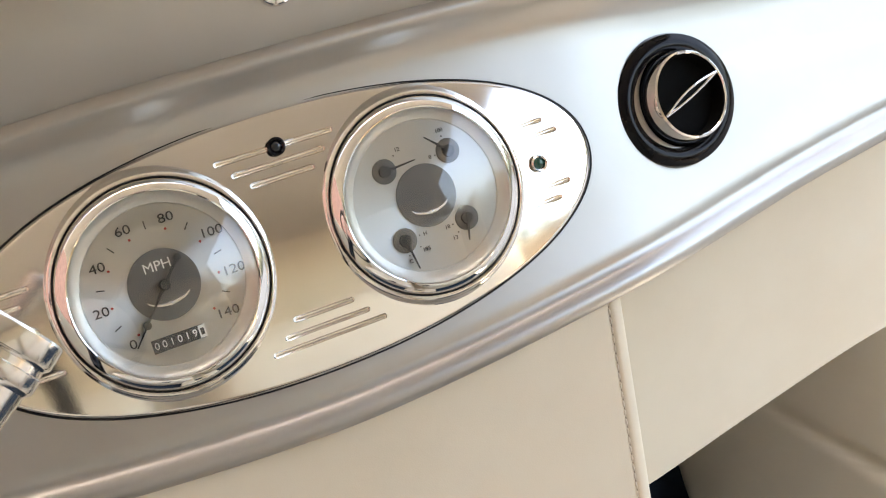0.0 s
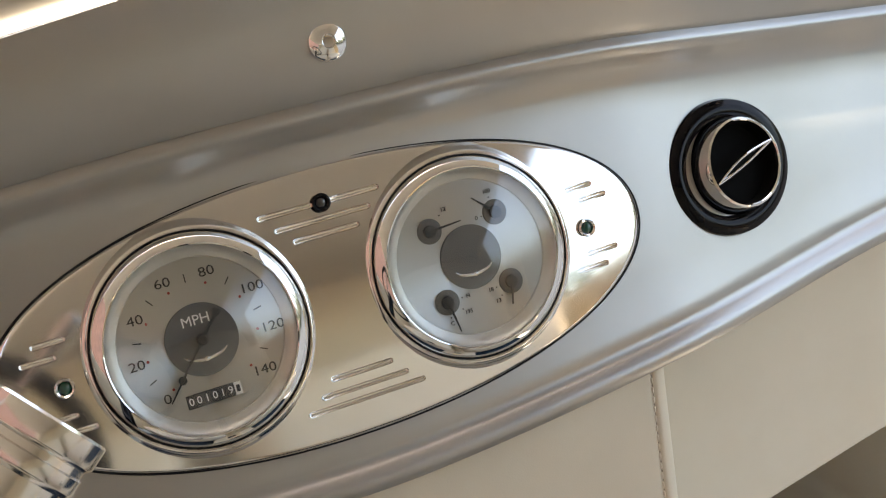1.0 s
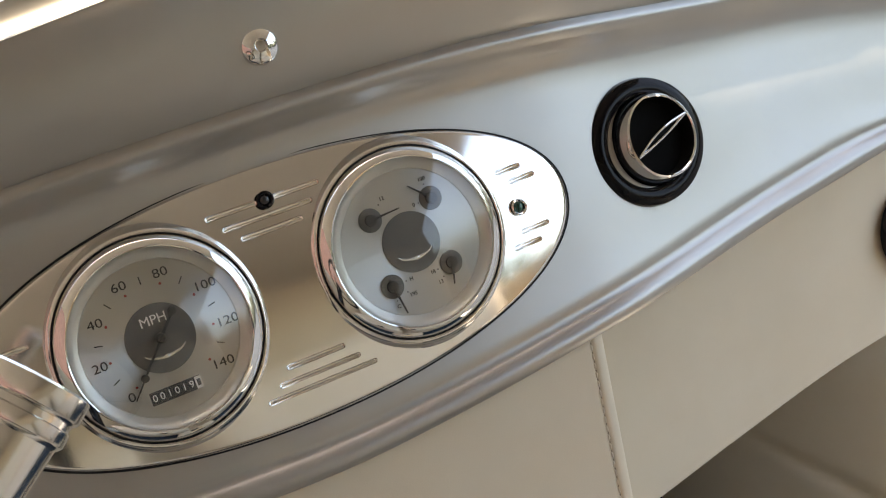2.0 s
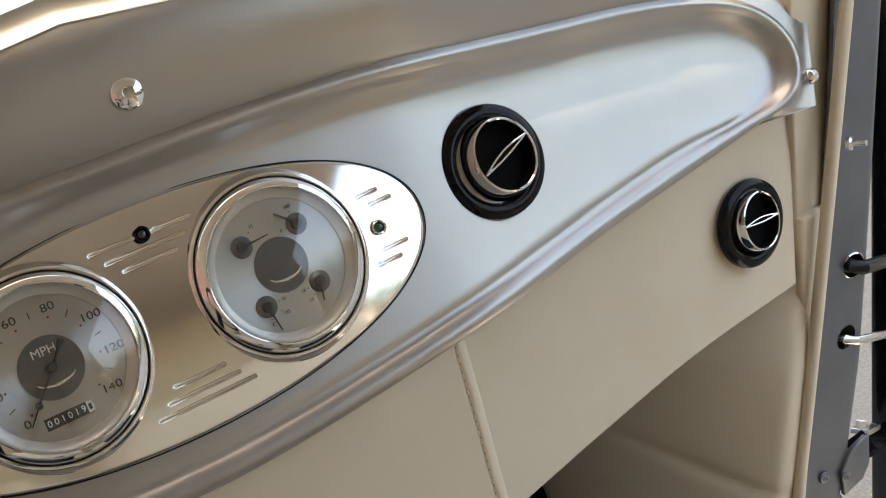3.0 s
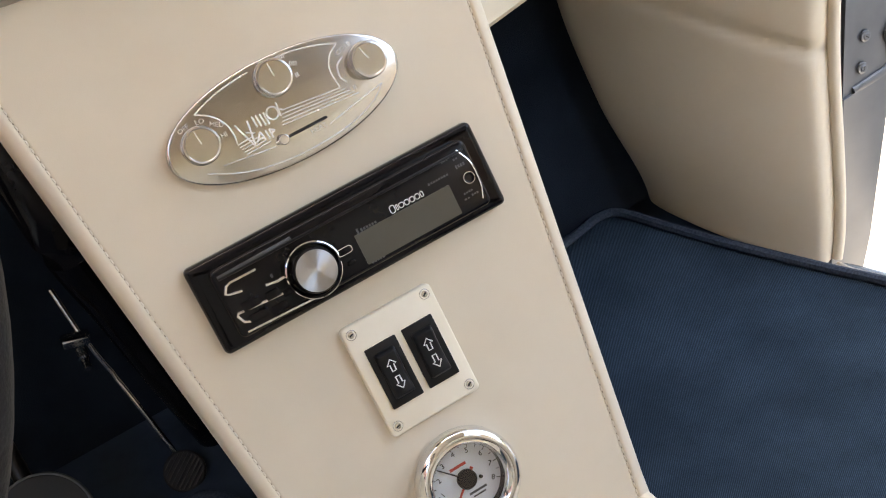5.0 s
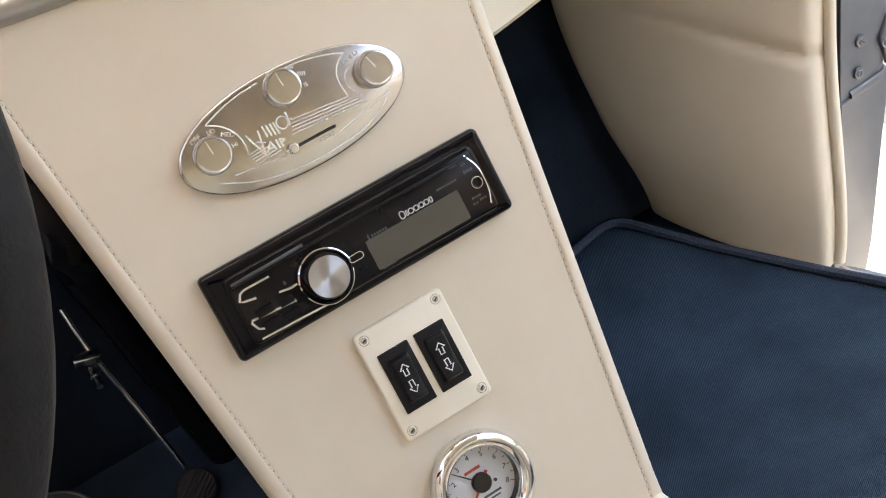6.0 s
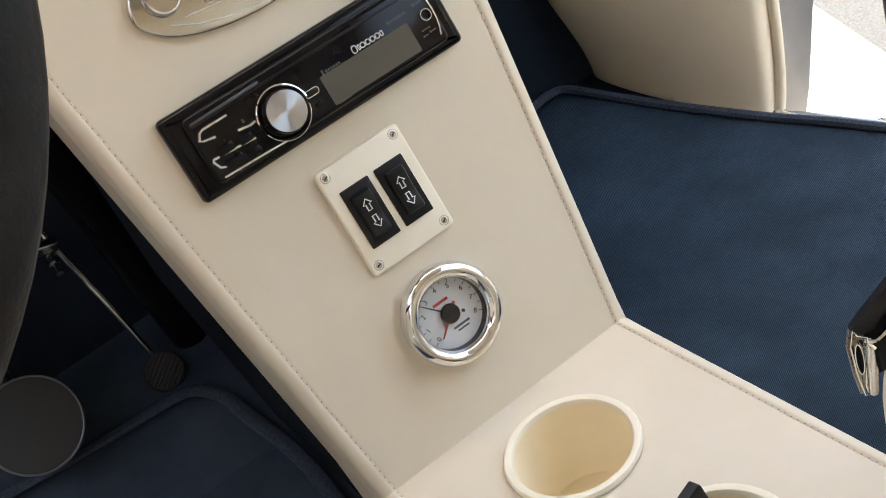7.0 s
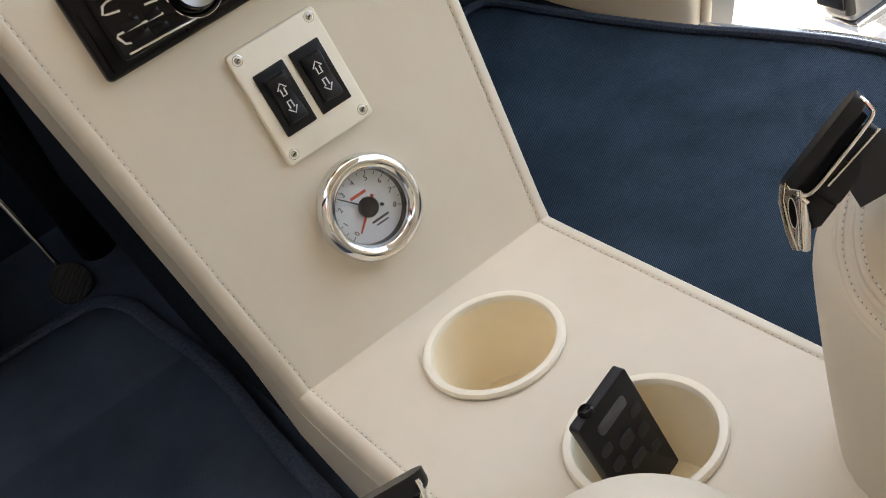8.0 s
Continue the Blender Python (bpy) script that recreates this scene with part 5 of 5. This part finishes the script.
# ---- belt buckles ----
def buckle(m, strap, label):
    b = thing("belt_buckle", label, "seat belt buckle", m, "seat belt buckles")
    part("cover", slab(rounded(0.0590, 0.0170, 0.0082, 10), 0.0088, 0.0044, 6), BLACK, b, "black plastic cover", pose(0.0030, 0.0052, 0.002, 90, 0, 0) @ pose(0, 0.003, -0.0075))
    part("mouth", box(0.0500, 0.0060, 0.0200, 0.001, 2), PITCH, b, "dark slot", pose(0, 0.0035, 0.0010))
    part("frame", tube(spline([(-0.0270, -0.002, 0.012), (-0.0270, 0.0050, 0.0130), (-0.0225, 0.0000, 0.0135), (0.0, -0.0010, 0.0135), (0.0240, -0.0005, 0.0135), (0.0285, 0.0040, 0.0130), (0.0290, 0.010, 0.0125)], 40), 0.0011, 8), CHROME, b, "bright metal frame")
    outline = [(-0.0274, 0.0138), (-0.0347, 0.0093), (-0.0435, -0.0017), (-0.0493, -0.0111), (-0.0474, -0.0129), (-0.0258, 0.0057), (-0.0283, 0.0101)]
    # chrome plate, its dark reflection painted as a darker metal
    plate = part("end_plate", slab(outline, 0.0014, 0.0004), DARKENED_CHROME, b, "chrome end plate with a dark reflection in its colour", pose(0, 0, 0.0080))
    part("plate_edge", tube([(x, y, 0.0093) for x, y in outline], 0.0005, 6, True), CHROME, plate, "bright chrome edge")
    part("end_slot", slab(ellipse(0.0074, 0.0019, 28), 0.0004), PITCH, plate, "dark oval slot", pose(-0.0368, 0.0020, 0.0093, 0, 0, 47))
    part("slot_edge", tube([(0.0074 * math.cos(k * math.pi / 18), 0.0019 * math.sin(k * math.pi / 18), 0.0) for k in range(36)], 0.0003, 6, True), CHROME, plate, "bright slot edge", pose(-0.0368, 0.0020, 0.0097, 0, 0, 47))
    part("end_bar", tube([(-0.0246, 0.0030, 0.0080), (-0.0258, 0.0019, 0.0092), (-0.0436, -0.0145, 0.0092), (-0.0448, -0.0156, 0.0080)], 0.0026, 16), SATIN, b, "satin metal end bar")
    flank = [(-0.0237, 0.0030), (-0.0268, -0.0010), (-0.0335, -0.0112), (-0.0426, -0.0182), (-0.0461, -0.0152), (-0.0440, -0.0120)]
    part("end_flank", slab(flank[::-1], 0.0040, 0.0012, 3), SATIN, b, "satin metal end flank", pose(0, 0, 0.0030))
    part("shoulder", slab([(0.0200, -0.0010), (-0.0235, -0.0005), (-0.0345, -0.0135), (-0.0300, -0.0165), (-0.0185, -0.0165), (0.0200, -0.0120)], 0.0100, 0.0030, 4), BLACK, b, "black plastic shoulder", pose(0, 0, -0.0060))
    part("tongue", box(0.0380, 0.0012, 0.0060, 0.0004, 2), SATIN, b, "bright tongue edge", pose(0.004, -0.0058, 0.0105, 0, 0, -4))
    part("body", box(0.0440, 0.0150, 0.0200, 0.004, 3), BLACK, b, m=pose(0.003, -0.0085, -0.001))
    part("strap", tube(spline(strap, 20), 0.0150, 14, flat=0.14, up=(0.1, 0.1, 1)), WEB, b, "black belt webbing")
    return b


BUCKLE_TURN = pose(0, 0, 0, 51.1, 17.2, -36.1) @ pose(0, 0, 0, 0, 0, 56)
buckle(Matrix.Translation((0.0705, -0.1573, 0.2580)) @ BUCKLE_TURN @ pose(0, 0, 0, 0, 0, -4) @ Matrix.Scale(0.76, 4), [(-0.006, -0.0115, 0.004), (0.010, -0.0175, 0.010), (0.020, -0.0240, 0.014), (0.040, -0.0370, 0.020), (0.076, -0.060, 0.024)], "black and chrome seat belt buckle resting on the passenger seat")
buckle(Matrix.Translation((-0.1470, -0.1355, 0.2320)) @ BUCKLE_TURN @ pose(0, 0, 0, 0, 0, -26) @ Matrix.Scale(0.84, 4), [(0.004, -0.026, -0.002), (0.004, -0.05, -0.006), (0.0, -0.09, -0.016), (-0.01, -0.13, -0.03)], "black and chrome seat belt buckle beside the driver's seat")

# ---- steering wheel, column, lever ----
WHEEL = frame_at((-0.321, -0.090, 0.580), 24.7)
wheel = thing("steering_wheel", "black leather-grain steering wheel", "steering wheel", WHEEL)
part("rim", tube([(0.170 * math.cos(2 * math.pi * k / 96), 0.170 * math.sin(2 * math.pi * k / 96), 0) for k in range(96)], 0.0150, 20, True), GRIP, wheel, "black grained rim")
for a in (90, 210, 330):
    p = Vector((math.cos(radians(a)), math.sin(radians(a)), 0))
    part("spoke", tube([p * 0.03 + Vector((0, 0, -0.025)), p * 0.10 + Vector((0, 0, -0.016)), p * 0.160], [0.012, 0.010, 0.008], 12, flat=0.4), SATIN, wheel, "satin metal spoke")
part("hub", lathe([(0.038, -0.045), (0.042, -0.030), (0.036, -0.018), (0, -0.014)], 40), BLACK, wheel)
column = thing("steering_column", "black steering column under the dashboard", "steering column")
c0 = WHEEL @ Vector((0, 0, -0.035))
c1 = Vector((-0.300, 0.50, 0.14))
part("tube", tube([c0, c0.lerp(c1, 0.3), c0.lerp(c1, 0.6), c1], [0.030, 0.028, 0.024, 0.020], 24), GLOSS, column)
lever = thing("signal_lever", "turned aluminium lever knob beside the steering wheel", "lever")
tip = Vector((-0.1197, 0.0811, 0.6910))
axis = Vector((0.800, 0.380, 0.545)).normalized()
turn = axis.to_track_quat("Z", "Y").to_matrix().to_4x4()
part("knob", lathe([(0.0050, -0.058), (0.0085, -0.052), (0.0098, -0.040), (0.0112, -0.0130), (0.0120, -0.0122), (0.0124, -0.0116), (0.0124, -0.0086), (0.0119, -0.0082), (0.0119, -0.0066), (0.0126, -0.0060), (0.0130, -0.0054), (0.0130, -0.0006), (0.0124, 0.0), (0, 0.0)], 72), ALLOY, lever, "turned aluminium knob", Matrix.Translation(tip) @ turn)
part("stalk", tube(spline([tip - axis * 0.056, tip - axis * 0.11, (-0.275, 0.018, 0.548)], 16), 0.0045, 12), SATIN, lever)

# ---- pedals and pipe ----
gas = thing("throttle_pedal", "round throttle pedal pad on a thin rod", "pedal")
part("pad", lathe([(0.0172, 0.0), (0.0172, 0.005), (0.0155, 0.007), (0, 0.0072)], 36), BROWN, gas, "worn round pad", frame_at((-0.1470, 0.438, 0.0400), 40))
for k in range(-4, 5):
    wide = math.sqrt(0.0150 ** 2 - (0.0034 * k) ** 2)
    part("rib", tube([(-wide, 0.0034 * k, 0.0071), (wide, 0.0034 * k, 0.0071)], 0.0009, 6), BROWN, gas, m=frame_at((-0.1470, 0.438, 0.0400), 40) @ pose(0, 0, 0, 0, 0, 35))
part("rod", tube(spline([(-0.1455, 0.450, 0.038), (-0.152, 0.462, 0.090), (-0.158, 0.474, 0.130), (-0.1645, 0.480, 0.172), (-0.168, 0.500, 0.210)], 24), 0.0024, 10), SATIN, gas, "thin plated rod")
part("clamp", box(0.022, 0.010, 0.010, 0.002), SATIN, gas, "plated clamp", pose(-0.170, 0.478, 0.173, 20, 15, 0))
part("clamp_bolt", lathe([(0.0045, 0), (0.0045, 0.008), (0.0030, 0.009), (0.003, 0.018), (0, 0.018)], 14), SATIN, gas, m=pose(-0.170, 0.472, 0.166, 120, 10, 0))
brake = thing("brake_pedal", "round brake pedal pad with a dull rim", "pedal")
part("pad", lathe([(0.0375, 0.0), (0.0375, 0.006), (0.0350, 0.0085), (0, 0.0088)], 48), BROWN, brake, "worn round pad", frame_at((-0.2500, 0.392, 0.096), 35))
part("trim_ring", tube([(0.0362 * math.cos(2 * math.pi * k / 48), 0.0362 * math.sin(2 * math.pi * k / 48), 0.0072) for k in range(48)], 0.0011, 8, True), JAMB, brake, "dull metal trim ring", frame_at((-0.2500, 0.392, 0.096), 35))
part("arm", tube(spline([(-0.250, 0.397, 0.095), (-0.250, 0.44, 0.16), (-0.250, 0.47, 0.30)], 16), 0.007, 10), BLACK, brake)
pipe = thing("under_dash_pipe", "gloss black pipe running down beside the console", "pipe")
part("pipe", tube(spline([(-0.146, 0.340, 0.520), (-0.141, 0.330, 0.340), (-0.131, 0.370, 0.240), (-0.120, 0.420, 0.130), (-0.110, 0.475, 0.030)], 30), 0.0165, 24), GLOSS, pipe)

# ---- open door ----
door = tagged(thing("door_1", "open car door with a dark inner edge", "car door", pose(0.678, 0.388, 0.0, 0, 0.8, 0)), kind="structure")
part("shell", box(0.92, 0.046, 0.80, 0.012, 3), JAMB, door, m=pose(0.462, 0.024, 0.205))
part("outer_skin", box(0.84, 0.050, 0.72, 0.022, 5), PAINT, door, "silver painted outer skin", m=pose(0.500, 0.070, 0.235))
part("edge_trim", box(0.012, 0.038, 0.76, 0.004, 3), GLOSS, door, "black edge trim", pose(0.000, 0.026, 0.205))
part("seal", tube([(0.004, 0.006, -0.18), (0.004, 0.006, 0.59)], 0.006, 10), RUBBER, door, "black rubber seal")
part("inner_trim", box(0.86, 0.012, 0.66, 0.005, 3), LEATHER, door, "cream leather trim", pose(0.49, -0.006, 0.23))
part("bottom_strip", box(0.90, 0.048, 0.012, 0.003), CHROME, door, "bright lower strip", pose(0.456, 0.024, -0.201))
check = thing("door_check", "black hinge bar and plated rod between jamb and door", "hinge")
part("bar", tube([(0.518, 0.340, 0.349), (0.5165, 0.318, 0.3505), (0.524, 0.314, 0.3470), (0.601, 0.344, 0.3110), (0.695, 0.402, 0.262)], 0.0056, 14), BLACK, check)
part("washer", lathe([(0.0108, 0), (0.0108, 0.0016), (0.0098, 0.0024), (0.0090, 0.0016), (0.0090, 0)], 32), CHROME, check, "thin chrome ring", m=pose(0.5215, 0.3225, 0.348, 90, 0, -8))
part("rod", tube([(0.509, 0.340, 0.2860), (0.5075, 0.318, 0.2885), (0.514, 0.314, 0.2855), (0.599, 0.344, 0.2390), (0.695, 0.402, 0.186)], 0.0036, 12), SATIN, check, "plated rod")
part("hinge_arm", tube([(0.540, 0.333, 0.158), (0.5870, 0.360, 0.1205), (0.6330, 0.390, 0.0840), (0.692, 0.425, 0.040)], 0.0135, 4, up=(0, 0, 1), flat=1.0), GLOSS, check, "dark hinge arm")
bracket = part("bracket", slab([(-0.004, -0.006), (0.006, -0.007), (0.060, -0.005), (0.060, 0.005), (0.006, 0.007), (-0.004, 0.006)], 0.004, 0.0012), SATIN, check, "bright plated bracket", Matrix.Translation((0.5475, 0.340, 0.1625)) @ pose(0, 0, 0, 0, 32, 28) @ Matrix.Scale(1.15, 4))
part("bracket_bolt", lathe([(0.0062, 0.0), (0.0062, 0.0012), (0.0044, 0.0014), (0.0044, 0.0054), (0.0036, 0.0062), (0, 0.0062)], 6), SATIN, bracket, "hexagon bolt head", pose(0.004, 0, 0.0041))
solo("jamb_switch", lathe([(0.005, 0), (0.005, 0.003), (0.0025, 0.004), (0.0022, 0.014), (0, 0.0145)], 16), SATIN, "small plated switch pin on the door jamb", "switch", pose(0.512, 0.316, 0.455, 80, 0, 20))


# ---- heater under the dashboard ----
def heater():
    h = thing("heater_box", "black plastic heater box hung under the dashboard", "heater", pose(0.277, 0.3945, 0.372, 0, 11, 0))
    part("case", box(0.15, 0.085, 0.11, 0.017, 5), BLACK, h)
    part("flange", box(0.154, 0.089, 0.005, 0.002, 2, (0, 0, 0.012)), BLACK, h)
    return h


heater()
